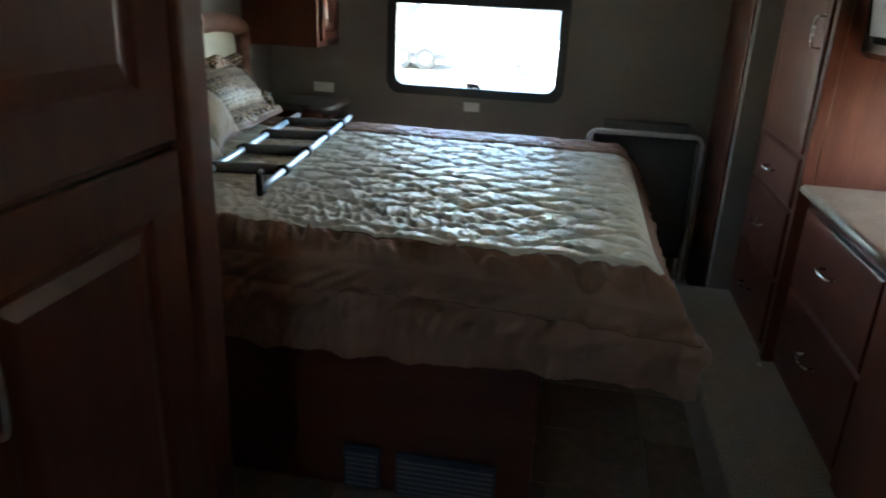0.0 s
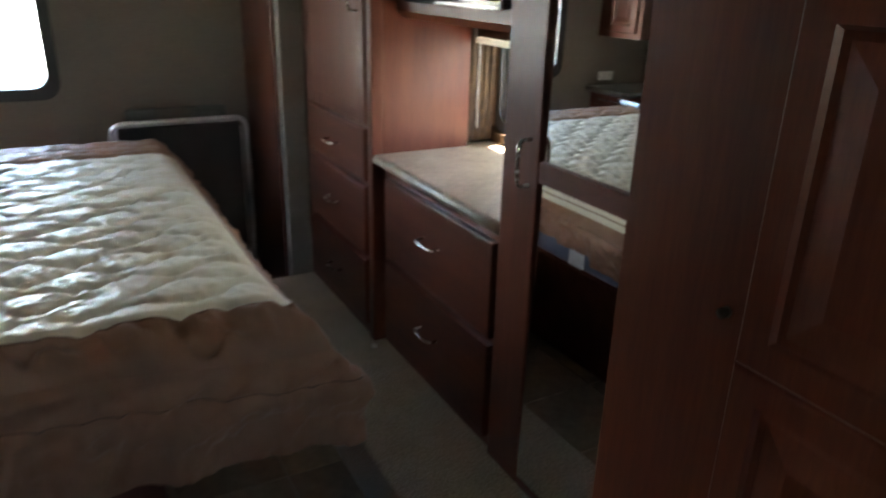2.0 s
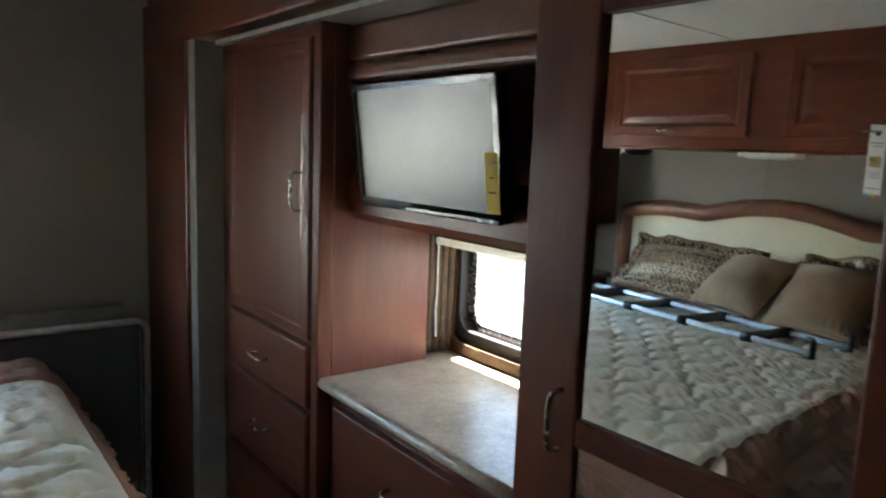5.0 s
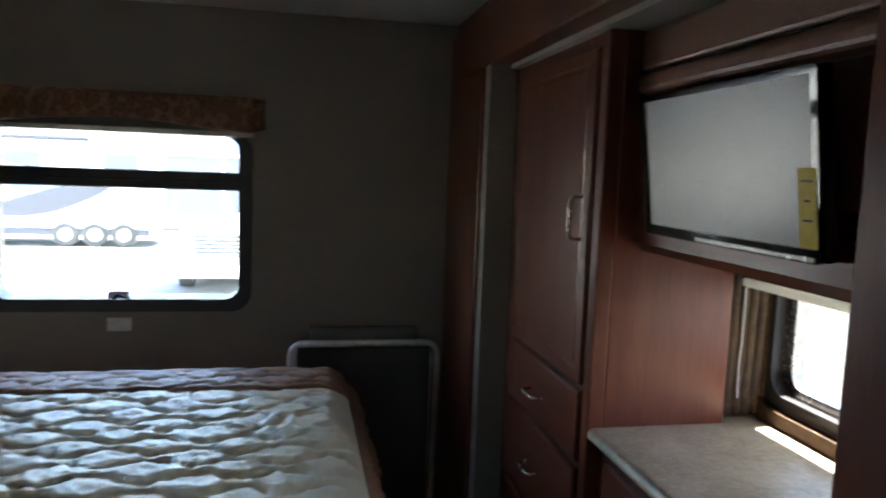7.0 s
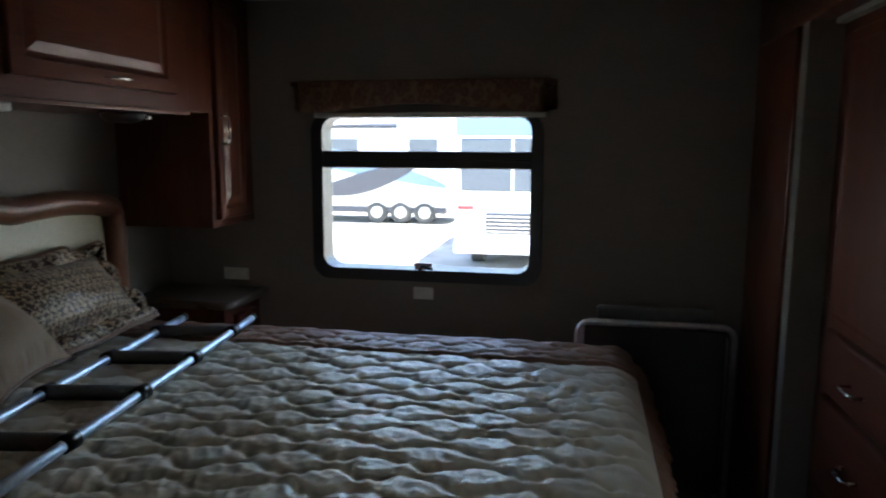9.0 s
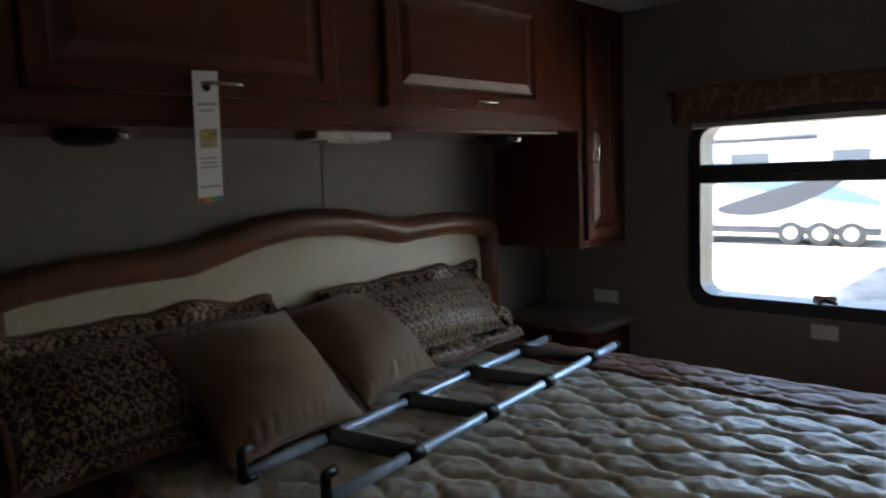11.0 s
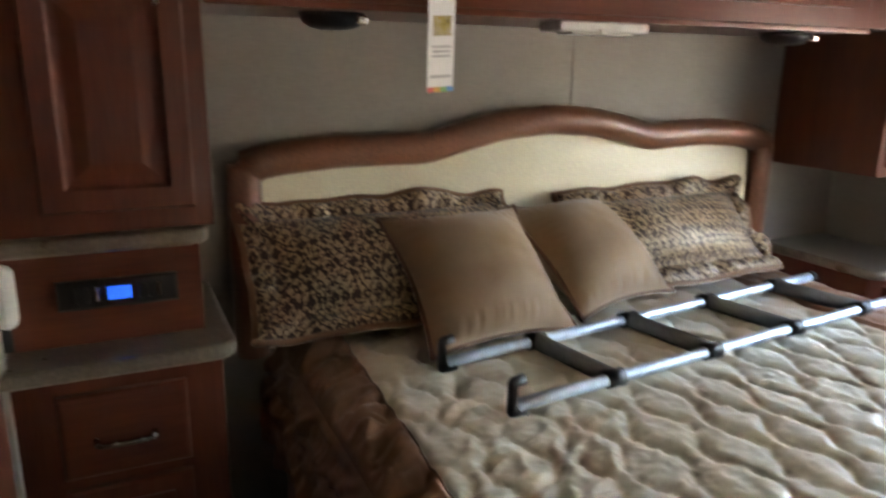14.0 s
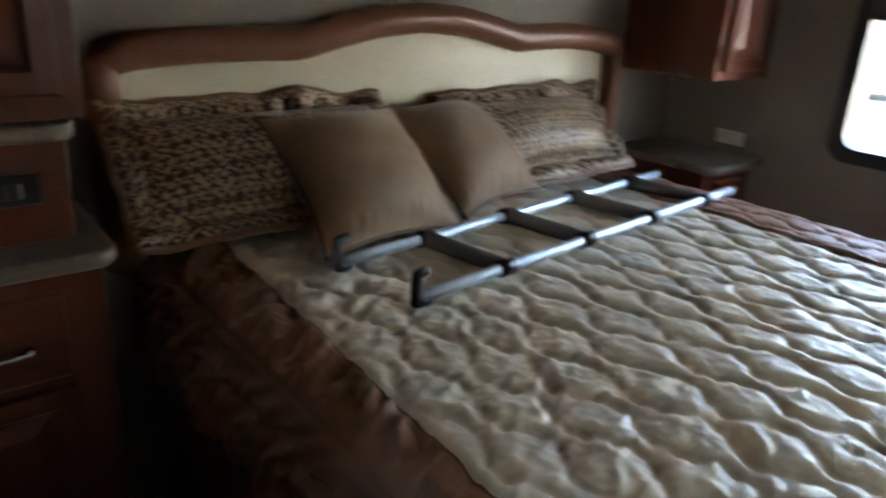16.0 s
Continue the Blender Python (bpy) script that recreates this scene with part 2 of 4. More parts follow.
def part(name, bm, mat, parent=None, label="", smooth=False):
    """Links a bmesh, modelled in world metres, as one mesh object under a thing or a part."""
    top = parent
    off = Vector((0, 0, 0))
    if parent:
        while top.parent:
            top = top.parent
        off = BASE[top.name]
    me = bpy.data.meshes.new(name)
    bmesh.ops.recalc_face_normals(bm, faces=bm.faces)
    if off.length:
        bmesh.ops.translate(bm, verts=bm.verts, vec=-off)
    if smooth:
        for f in bm.faces:
            f.smooth = True
    bm.to_mesh(me)
    bm.free()
    for k in (mat if isinstance(mat, (list, tuple)) else [mat]):
        me.materials.append(k)
    ob = new(name, me)
    if parent:
        ob.parent = parent
    else:
        BASE[ob.name] = off
    if label:
        ob["label"] = label
    return ob


def box(x0, x1, y0, y1, z0, z1, bevel=0.0, seg=2, bm=None):
    own = bmesh.new()
    r = bmesh.ops.create_cube(own, size=1.0)
    bmesh.ops.scale(own, verts=own.verts, vec=(x1 - x0, y1 - y0, z1 - z0))
    bmesh.ops.translate(own, verts=own.verts, vec=((x0 + x1) / 2, (y0 + y1) / 2, (z0 + z1) / 2))
    if bevel:
        bmesh.ops.bevel(own, geom=own.edges[:], offset=bevel, segments=seg, affect="EDGES", profile=0.5)
    if bm is None:
        return own
    join(bm, own)
    return bm


def join(bm, other):
    me = bpy.data.meshes.new("tmp")
    other.to_mesh(me)
    other.free()
    bm.from_mesh(me)
    bpy.data.meshes.remove(me)
    return bm


def structure(name, bm, mat, label, category="wall"):
    return tagged(part(name, bm, mat), label, category, kind="structure")


def facing(axis, at, sign):
    """Maps in-plane a, b and outward depth d onto the world: axis x has a along y, axis y has a along x, b is up; axis z has a, b along x, y."""
    if axis == "x":
        return lambda a, b, d: Vector((at + sign * d, a, b))
    if axis == "y":
        return lambda a, b, d: Vector((a, at + sign * d, b))
    return lambda a, b, d: Vector((a, b, at + sign * d))


def loft_panel(place, a0, a1, b0, b1, profile):
    """A slab with a moulded face: profile lists (inset, depth) from the back edge to the middle."""
    bm = bmesh.new()
    loops = []
    for inset, d in profile:
        loops.append([bm.verts.new(place(*p, d)) for p in ((a0 + inset, b0 + inset), (a1 - inset, b0 + inset), (a1 - inset, b1 - inset), (a0 + inset, b1 - inset))])
    for p, q in zip(loops, loops[1:]):
        for k in range(4):
            bm.faces.new((p[k], p[(k + 1) % 4], q[(k + 1) % 4], q[k]))
    bm.faces.new(loops[-1])
    bm.faces.new(loops[0][::-1])
    return bm


def raised(frame_w=0.055):
    f = frame_w
    return [(0, 0), (0, 0.015), (0.004, 0.019), (f - 0.006, 0.019), (f, 0.012), (f + 0.006, 0.010), (f + 0.012, 0.010), (f + 0.034, 0.017), (f + 0.038, 0.018)]


SLAB = [(0, 0), (0, 0.012), (0.004, 0.018), (0.010, 0.020)]


def tube(points, r, seg=8, bm=None, close=True):
    bm = bm or bmesh.new()
    pts = [Vector(p) for p in points]
    rings = []
    up = Vector((0.13, 0.31, 0.94))
    for i, p in enumerate(pts):
        d = (pts[min(i + 1, len(pts) - 1)] - pts[max(i - 1, 0)]).normalized()
        s = d.cross(up)
        s = (s if s.length > 0.05 else d.cross(Vector((1, 0.2, 0)))).normalized()
        u = s.cross(d)
        rr = r[i] if isinstance(r, (list, tuple)) else r
        rings.append([bm.verts.new(p + rr * (math.cos(q) * s + math.sin(q) * u)) for q in (2 * math.pi * k / seg for k in range(seg))])
    for a, b in zip(rings, rings[1:]):
        for k in range(seg):
            bm.faces.new((a[k], a[(k + 1) % seg], b[(k + 1) % seg], b[k]))
    if close:
        bm.faces.new(rings[0][::-1])
        bm.faces.new(rings[-1])
    return bm


def arc(points, n=5, radius=0.02):
    """Rounds the corners of a polyline."""
    pts = [Vector(p) for p in points]
    out = [pts[0]]
    for a, b, c in zip(pts, pts[1:], pts[2:]):
        p, q = b + (a - b).normalized() * radius, b + (c - b).normalized() * radius
        for k in range(n + 1):
            t = k / n
            out.append((1 - t) ** 2 * p + 2 * t * (1 - t) * b + t * t * q)
    out.append(pts[-1])
    return out


def bow_handle(place, a, b, length, along, parent, mat=None):
    """A bow pull at in-plane a, b, lying along a or b, with its two feet."""
    h = length / 2
    def at(s, d):
        return place(a + s, b, d) if along == "a" else place(a, b + s, d)
    pts = arc([at(-h, 0.0), at(-h, 0.026), at(-h * 0.5, 0.031), at(h * 0.5, 0.031), at(h, 0.026), at(h, 0.0)], 4, 0.010)
    return part("handle", tube(pts, 0.0045, 8), mat or nickel, parent, "brushed nickel bow handle", True)


def outline_slab(poly, z0, z1, bevel=0.004):
    """A slab with a free outline in x and y."""
    bm = bmesh.new()
    f = bm.faces.new([bm.verts.new((x, y, z0)) for x, y in poly])
    r = bmesh.ops.extrude_face_region(bm, geom=[f])
    bmesh.ops.translate(bm, verts=[v for v in r["geom"] if isinstance(v, bmesh.types.BMVert)], vec=(0, 0, z1 - z0))
    if bevel:
        ed = [e for e in bm.edges if abs(e.verts[0].co.z - e.verts[1].co.z) < 1e-6]
        bmesh.ops.bevel(bm, geom=ed, offset=bevel, segments=3, affect="EDGES", profile=0.5)
    return bm


def ring_slab(place, outer, inner, d0, d1, r_out, r_in, seg=6):
    """A frame with rounded corners: outer and inner are a0, a1, b0, b1."""
    def loop(r, rad, d):
        a0, a1, b0, b1 = r
        out = []
        for cx, cy, q in ((a1 - rad, b1 - rad, 0), (a0 + rad, b1 - rad, 90), (a0 + rad, b0 + rad, 180), (a1 - rad, b0 + rad, 270)):
            for k in range(seg + 1):
                w = radians(q + 90 * k / seg)
                out.append(bm.verts.new(place(cx + rad * math.cos(w), cy + rad * math.sin(w), d)))
        return out
    bm = bmesh.new()
    ls = [loop(outer, r_out, d0), loop(outer, r_out, d1), loop(inner, r_in, d1), loop(inner, r_in, d0)]
    n = len(ls[0])
    for p, q in zip(ls, ls[1:] + ls[:1]):
        for k in range(n):
            bm.faces.new((p[k], p[(k + 1) % n], q[(k + 1) % n], q[k]))
    return bm


# ---- the shell ----
FLOOR, CEIL = -0.18, 1.79
FOOT = FLOOR - 0.05
WX, WY, SX = -1.476, 3.724, 0.86           # head wall, window wall, inner face of the slide wall
W0, W1, W2, W3 = -0.824, 0.088, 0.694, 1.345   # opening of the end window


def wall_with_hole(axis, near, far, a0, a1, b0, b1, hole):
    bm = bmesh.new()
    h0, h1, k0, k1 = hole
    for p0, p1, q0, q1 in ((a0, h0, b0, b1), (h1, a1, b0, b1), (h0, h1, b0, k0), (h0, h1, k1, b1)):
        if axis == "y":
            box(p0, p1, near, far, q0, q1, bm=bm)
        else:
            box(near, far, p0, p1, q0, q1, bm=bm)
    return bm


structure("wall_north", wall_with_hole("y", WY, WY + 0.09, WX - 0.06, SX + 0.06, FOOT, CEIL + 0.1, (W0 + 0.03, W1 - 0.03, W2 + 0.03, W3 - 0.007)), wall_paper, "taupe textured end wall with a window")
structure("wall_west", box(WX - 0.06, WX, -2.1, WY, FOOT, CEIL + 0.1), wall_paper, "taupe papered wall behind the headboard")
structure("wall_east_stub", box(0.90, 0.96, 3.221, WY, FOOT, CEIL + 0.1), wall_paper, "taupe wall beside the slide-out")
structure("wall_south", box(WX, -0.56, 1.00, 1.12, FOOT, CEIL), wall_paper, "taupe partition wall beside the doorway")
structure("wall_hall_west", box(-0.58, -0.52, -2.1, 1.0, FOOT, CEIL + 0.1), wall_paper, "taupe hall wall")
structure("wall_hall_east", box(0.645, 0.92, -2.1, 1.045, FOOT, CEIL + 0.1), cherry, "cherry panelled hall wall beside the mirror wardrobe")
# unseen end wall; its opening is added to let daylight into the hall
structure("wall_hall_south", wall_with_hole("y", -2.10, -2.04, -0.58, 0.90, FOOT, CEIL + 0.1, (-0.42, 0.02, 1.05, 1.42)), wall_paper, "unseen taupe hall end wall with an opening added for daylight")
structure("ceiling", box(WX - 0.06, SX + 0.1, -2.1, WY + 0.09, CEIL, CEIL + 0.1), ceiling_vinyl, "white vinyl ceiling", "ceiling")
structure("floor", box(WX - 0.06, 1.46, -2.1, WY + 0.06, FLOOR - 0.06, FLOOR - 0.004), grout, "pale grout under brown vinyl tiles", "floor")
structure("trim_ceiling_seam", box(WX + 0.4, 0.70, 2.538, 2.548, CEIL - 0.004, CEIL, 0.001), white_plastic, "thin ceiling joint strip", "trim")

# slide-out
SF, SCEIL, SW = 0.0, 1.56, 1.40
structure("slide_floor", box(0.66, SW + 0.06, 1.08, 3.16, FLOOR, SF, 0.012, 3), carpet, "grey-beige carpeted slide-out floor", "floor")
structure("slide_ceiling", box(0.901, SW + 0.06, 1.06, 3.22, SCEIL, SCEIL + 0.05), slide_paper, "pale ceiling of the slide-out", "ceiling")
structure("slide_wall_north", box(0.835, SW + 0.06, 3.16, 3.22, FOOT, SCEIL + 0.05), wall_paper, "taupe side wall of the slide-out")
structure("slide_wall_south", box(0.92, SW + 0.06, 1.0, 1.06, FOOT, SCEIL + 0.05), slide_paper, "pale side wall of the slide-out")
structure("slide_wall_east", wall_with_hole("x", SW, SW + 0.06, 1.06, 3.16, FOOT, SCEIL + 0.05, (1.725, 2.495, 0.725, 1.14)), slide_paper, "outer wall of the slide-out with a low window")
structure("slide_trim_post", box(0.83, 0.90, 3.245, WY - 0.002, FLOOR, 1.57, 0.006), cherry, "cherry trim post at the slide-out opening", "trim")
structure("slide_trim_header", box(0.83, 0.90, 1.08, WY - 0.002, 1.571, 1.735, 0.006), cherry_long, "cherry trim beam over the slide-out", "trim")
structure("slide_header_wall", box(0.85, 0.92, 1.08, WY, 1.736, CEIL), cherry_long, "cherry fascia above the slide-out", "trim")

# ---- windows ----
def end_window():
    w = thing("window_1", (-0.37, WY, W2), "black framed end window with a fixed pane over a sliding pane", "window", kind="structure")
    pl = facing("y", WY + 0.01, -1)
    part("window_frame", ring_slab(pl, (W0 - 0.004, W1 + 0.004, W2 - 0.004, W3 + 0.004), (W0 + 0.042, W1 - 0.042, W2 + 0.042, W3 - 0.012), -0.085, 0.030, 0.07, 0.05), black_frame, w)
    part("meeting_rail", box(W0 + 0.04, W1 - 0.04, WY - 0.012, WY + 0.03, 1.137, 1.204, 0.006), black_frame, w)
    part("rail_lip", box(W0 + 0.04, W1 - 0.04, WY - 0.018, WY - 0.011, 1.165, 1.172, 0.002), black_frame, w)
    for name, b0, b1 in (("upper_pane", 1.19, W3 - 0.008), ("lower_pane", W2 + 0.03, 1.15)):
        p = part("pane", box(W0 + 0.03, W1 - 0.03, WY + 0.020, WY + 0.024, b0, b1), glass_mat, w)
        p.visible_shadow = False
    latch = part("latch", tube(arc([(-0.385, WY - 0.02, 0.735), (-0.37, WY - 0.035, 0.757), (-0.33, WY - 0.03, 0.742)], 4, 0.01), 0.006), black_plastic, w)
    part("latch_plate", box(-0.405, -0.335, WY - 0.022, WY - 0.018, 0.738, 0.765, 0.001), plain("pink_sticker", (0.55, 0.35, 0.33), 0.6), w, "small faded sticker on the glass")


end_window()


def valance(name, x0, x1, z0, z1):
    v = thing(name, ((x0 + x1) / 2, WY, z0), "rust and gold printed fabric window valance", "valance")
    bm = bmesh.new()
    n = 60
    rows = []
    for i in range(n + 1):
        x = x0 + (x1 - x0) * i / n
        edge = min(1, min(i, n - i) / 3)
        dip = 0.018 * math.cos(2 * math.pi * (x - x0) / (x1 - x0)) * edge
        ripple = 0.004 * math.sin(i * 0.9)
        rows.append([(x, WY - 0.075 * edge - 0.002 + ripple * edge, z1), (x, WY - 0.088 * edge - 0.002, z1 - 0.012), (x, WY - 0.09 * edge - 0.002 + ripple, (z0 + z1) / 2), (x, WY - 0.088 * edge - 0.002 + ripple * 1.5, z0 + 0.022 - dip), (x, WY - 0.06 * edge - 0.002, z0 + 0.02 - dip)])
    vs = [[bm.verts.new(p) for p in r] for r in rows]
    for a, b in zip(vs, vs[1:]):
        for k in range(4):
            bm.faces.new((a[k], b[k], b[k + 1], a[k + 1]))
    part("face", bm, valance_print, v, smooth=True)
    part("board", box(x0 + 0.01, x1 - 0.01, WY - 0.07, WY, z1 - 0.02, z1 - 0.004, 0.002), cherry_cross, v)
    return v


valance("valance", -0.897, 0.138, 1.345, 1.472)
blind = thing("roller_blind", (-0.37, WY - 0.03, 1.34), "rolled up white blind cassette under the valance", "blind")
part("cassette", box(W0 + 0.02, W1 + 0.012, WY - 0.045, WY - 0.024, 1.332, 1.352, 0.004), white_plastic, blind)


def outlet(name, pl, a, b, w, h, label):
    o = thing(name, tuple(pl(a, b, 0)), label, "outlet")
    part("plate", loft_panel(pl, a - w / 2, a + w / 2, b - h / 2, b + h / 2, [(0, 0), (0, 0.004), (0.003, 0.006)]), white_plastic, o)
    for s in (-1, 1):
        part("socket", loft_panel(pl, a + s * w * 0.22 - w * 0.15, a + s * w * 0.22 + w * 0.15, b - h * 0.28, b + h * 0.28, [(0, 0.005), (0, 0.008), (0.002, 0.009)]), white_plastic, o)
    return o


outlet("wall_outlet", facing("y", WY, -1), -0.373, 0.640, 0.082, 0.048, "white double outlet under the end window")
outlet("wall_outlet", facing("y", WY, -1), -1.180, 0.690, 0.11, 0.050, "white double outlet beside the nightstand")


# ---- slide-out furniture ----
XF = 0.925
plx = facing("x", XF, -1)


def linen_cabinet():
    c = thing("linen_cabinet", (1.1, 2.80, SF), "tall cherry linen cabinet with a door over three drawers", "cabinet")
    part("body", box(XF, 1.25, 2.480, 3.158, SF, SCEIL, 0.003), cherry, c)
    part("side_panel", box(XF + 0.03, 1.262, 2.473, 2.479, 0.0, SCEIL - 0.01, 0.002), cherry, c)
    part("stile", box(XF - 0.012, XF + 0.028, 2.468, 2.508, SF + 0.003, SCEIL - 0.003, 0.004), cherry, c)
    d = part("door", loft_panel(plx, 2.513, 3.06, 0.752, 1.525, [(0, 0), (0, 0.013), (0.004, 0.018), (0.030, 0.019), (0.033, 0.0175), (0.040, 0.0175), (0.048, 0.0190)]), cherry, c)
    bow_handle(facing("x", XF - 0.019, -1), 2.556, 1.14, 0.10, "b", d)
    for z0, z1, grip in ((0.565, 0.738, 0.642), (0.308, 0.550, 0.428), (0.05, 0.293, 0.165)):
        d = part("drawer", loft_panel(plx, 2.513, 3.06, z0, z1, SLAB), cherry_long, c)
        bow_handle(facing("x", XF - 0.02, -1), 2.80, grip, 0.09, "a", d)
    return c


linen_cabinet()


def dresser():
    c = thing("dresser", (1.15, 2.03, SF), "cherry two-drawer dresser built in under the counter", "dresser")
    dx = 0.957
    pl = facing("x", dx, -1)
    part("body", box(dx, SW, 1.740, 2.472, SF, 0.625, 0.003), cherry, c)
    for z0, z1 in ((0.338, 0.597), (0.045, 0.318)):
        d = part("drawer", loft_panel(pl, 1.784, 2.425, z0, z1, [(0, 0), (0, 0.017), (0.002, 0.020), (0.005, 0.021), (0.020, 0.021)]), cherry_long, c)
        bow_handle(facing("x", dx - 0.021, -1), 2.105, (z0 + z1) / 2 + 0.018, 0.10, "a", d)
    return c


dresser()
top = thing("dresser_counter", (1.15, 2.08, 0.626), "beige speckled laminate counter on the dresser", "counter")
part("slab", outline_slab([(0.928, 1.740), (SW, 1.740), (SW, 2.53), (1.266, 2.53), (1.266, 2.472), (0.928, 2.472)], 0.634, 0.664, 0.006), counter_top, top)
part("edge", tube([(0.930, 1.742 + 0.728 * k / 8, 0.649) for k in range(9)], 0.0155, 10), counter_top, top, "rounded beige laminate edge", True)


def mirror_wardrobe():
    c = thing("mirror_wardrobe", (1.1, 1.4, SF), "cherry wardrobe with a two-part mirrored door", "wardrobe")
    part("body", box(XF + 0.024, SW, 1.080, 1.738, SF, SCEIL, 0.003), cherry, c)
    d = part("door", box(XF - 0.006, XF + 0.0235, 1.600, 1.736, SF + 0.03, SCEIL - 0.02, 0.005), cherry, c)
    part("stile", box(XF - 0.006, XF + 0.0235, 1.082, 1.192, SF + 0.03, SCEIL - 0.02, 0.005), cherry, d)
    for z0, z1 in ((SF + 0.03, 0.055), (0.799, 0.845), (1.47, SCEIL - 0.02)):
        part("rail", box(XF - 0.005, XF + 0.0235, 1.192, 1.600, z0, z1, 0.003), cherry_long, d)
    # the panes sit a little askew in the door
    skew = Matrix.Translation((0.9307, 1.40, 0.80)) @ Matrix.Rotation(radians(0.84), 4, "Z") @ Matrix.Rotation(radians(0.45), 4, "Y")
    for z0, z1 in ((0.050, 0.803), (0.841, 1.475)):
        bm = box(0.0, 0.003, -0.212, 0.205, z0 - 0.80, z1 - 0.80)
        bmesh.ops.transform(bm, matrix=skew, verts=bm.verts)
        part("mirror", bm, mirror_mat, d, "clear mirror pane")
    bow_handle(facing("x", XF - 0.006, -1), 1.632, 0.835, 0.100, "b", d)
    return c


mirror_wardrobe()


def tv_bulkhead():
    c = thing("tv_cabinet", (1.2, 2.03, 1.07), "cherry bulkhead above the slide-out window with a fabric cornice", "cabinet")
    prof = [(1.02, 1.075), (1.00, 1.095), (1.00, 1.16), (1.02, 1.20), (1.02, SCEIL), (SW, SCEIL), (SW, 1.10), (1.31, 1.072)]
    bm = bmesh.new()
    f = bm.faces.new([bm.verts.new((x, 1.740, z)) for x, z in prof])
    r = bmesh.ops.extrude_face_region(bm, geom=[f])
    bmesh.ops.translate(bm, verts=[v for v in r["geom"] if isinstance(v, bmesh.types.BMVert)], vec=(0, 0.730, 0))
    part("body", bm, cherry_long, c)
    part("cornice", box(0.990, 1.03, 1.742, 2.470, 1.468, 1.556, 0.010, 3), brown_vinyl, c)
    part("cornice_roll", box(0.982, 1.03, 1.742, 2.470, 1.415, 1.466, 0.018, 4), brown_vinyl, c)
    part("cord", tube([(0.986, 1.742 + 0.726 * k / 12, 1.466 + 0.0015 * math.sin(k * 1.7)) for k in range(13)], 0.0018), rubber_black, c)


tv_bulkhead()


def television():
    tv = thing("television", (0.98, 2.08, 1.14), "black flat television on a wall mount, its matt screen greyed for reflected glow", "television")
    m = Matrix.Translation((0.955, 2.097, 1.263)) @ Matrix.Rotation(radians(-7.5), 4, "Y")
    def local(bm):
        bmesh.ops.transform(bm, matrix=m, verts=bm.verts)
        return bm
    W, H = 0.253, 0.138
    part("body", local(box(0.0, 0.022, -W, W, -H, H, 0.006)), black_plastic, tv)
    pl = facing("x", 0, -1)
    part("bezel", local(ring_slab(pl, (-W, W, -H, H), (-W + 0.014, W - 0.014, -H + 0.020, H - 0.012), 0, 0.008, 0.008, 0.003)), plain("gloss_black", (0.01, 0.01, 0.011), 0.08), tv)
    part("screen", local(box(-0.003, 0.0, -W + 0.014, W - 0.014, -H + 0.020, H - 0.012)), screen_mat, tv, "matt screen, switched off, greyed for its reflected glow")
    # bright reflection along the black lower bezel, modelled as a silver strip
    part("bezel_glint", local(box(-0.010, -0.004, -W + 0.01, W * 0.25, -H + 0.002, -H + 0.010, 0.002)), silver_plastic, tv, "silver strip standing for the bright reflection on the lower bezel")
    part("energy_label", local(box(-0.0092, -0.0082, -W + 0.004, -W + 0.040, -H + 0.022, -H + 0.136)), plain("yellow_paper", (0.62, 0.47, 0.04), 0.6), tv, "yellow energy label")
    for k, wd in enumerate((0.010, 0.006, 0.012)):
        part("print_line", local(box(-0.0097, -0.0091, -W + 0.022 - wd, -W + 0.022 + wd, -H + 0.060 + 0.028 * k, -H + 0.063 + 0.028 * k)), black_plastic, tv, "line of small black print")
    part("mount", local(box(0.021, 0.075, -0.07, 0.07, -0.03, 0.09, 0.004)), black_plastic, tv)


television()


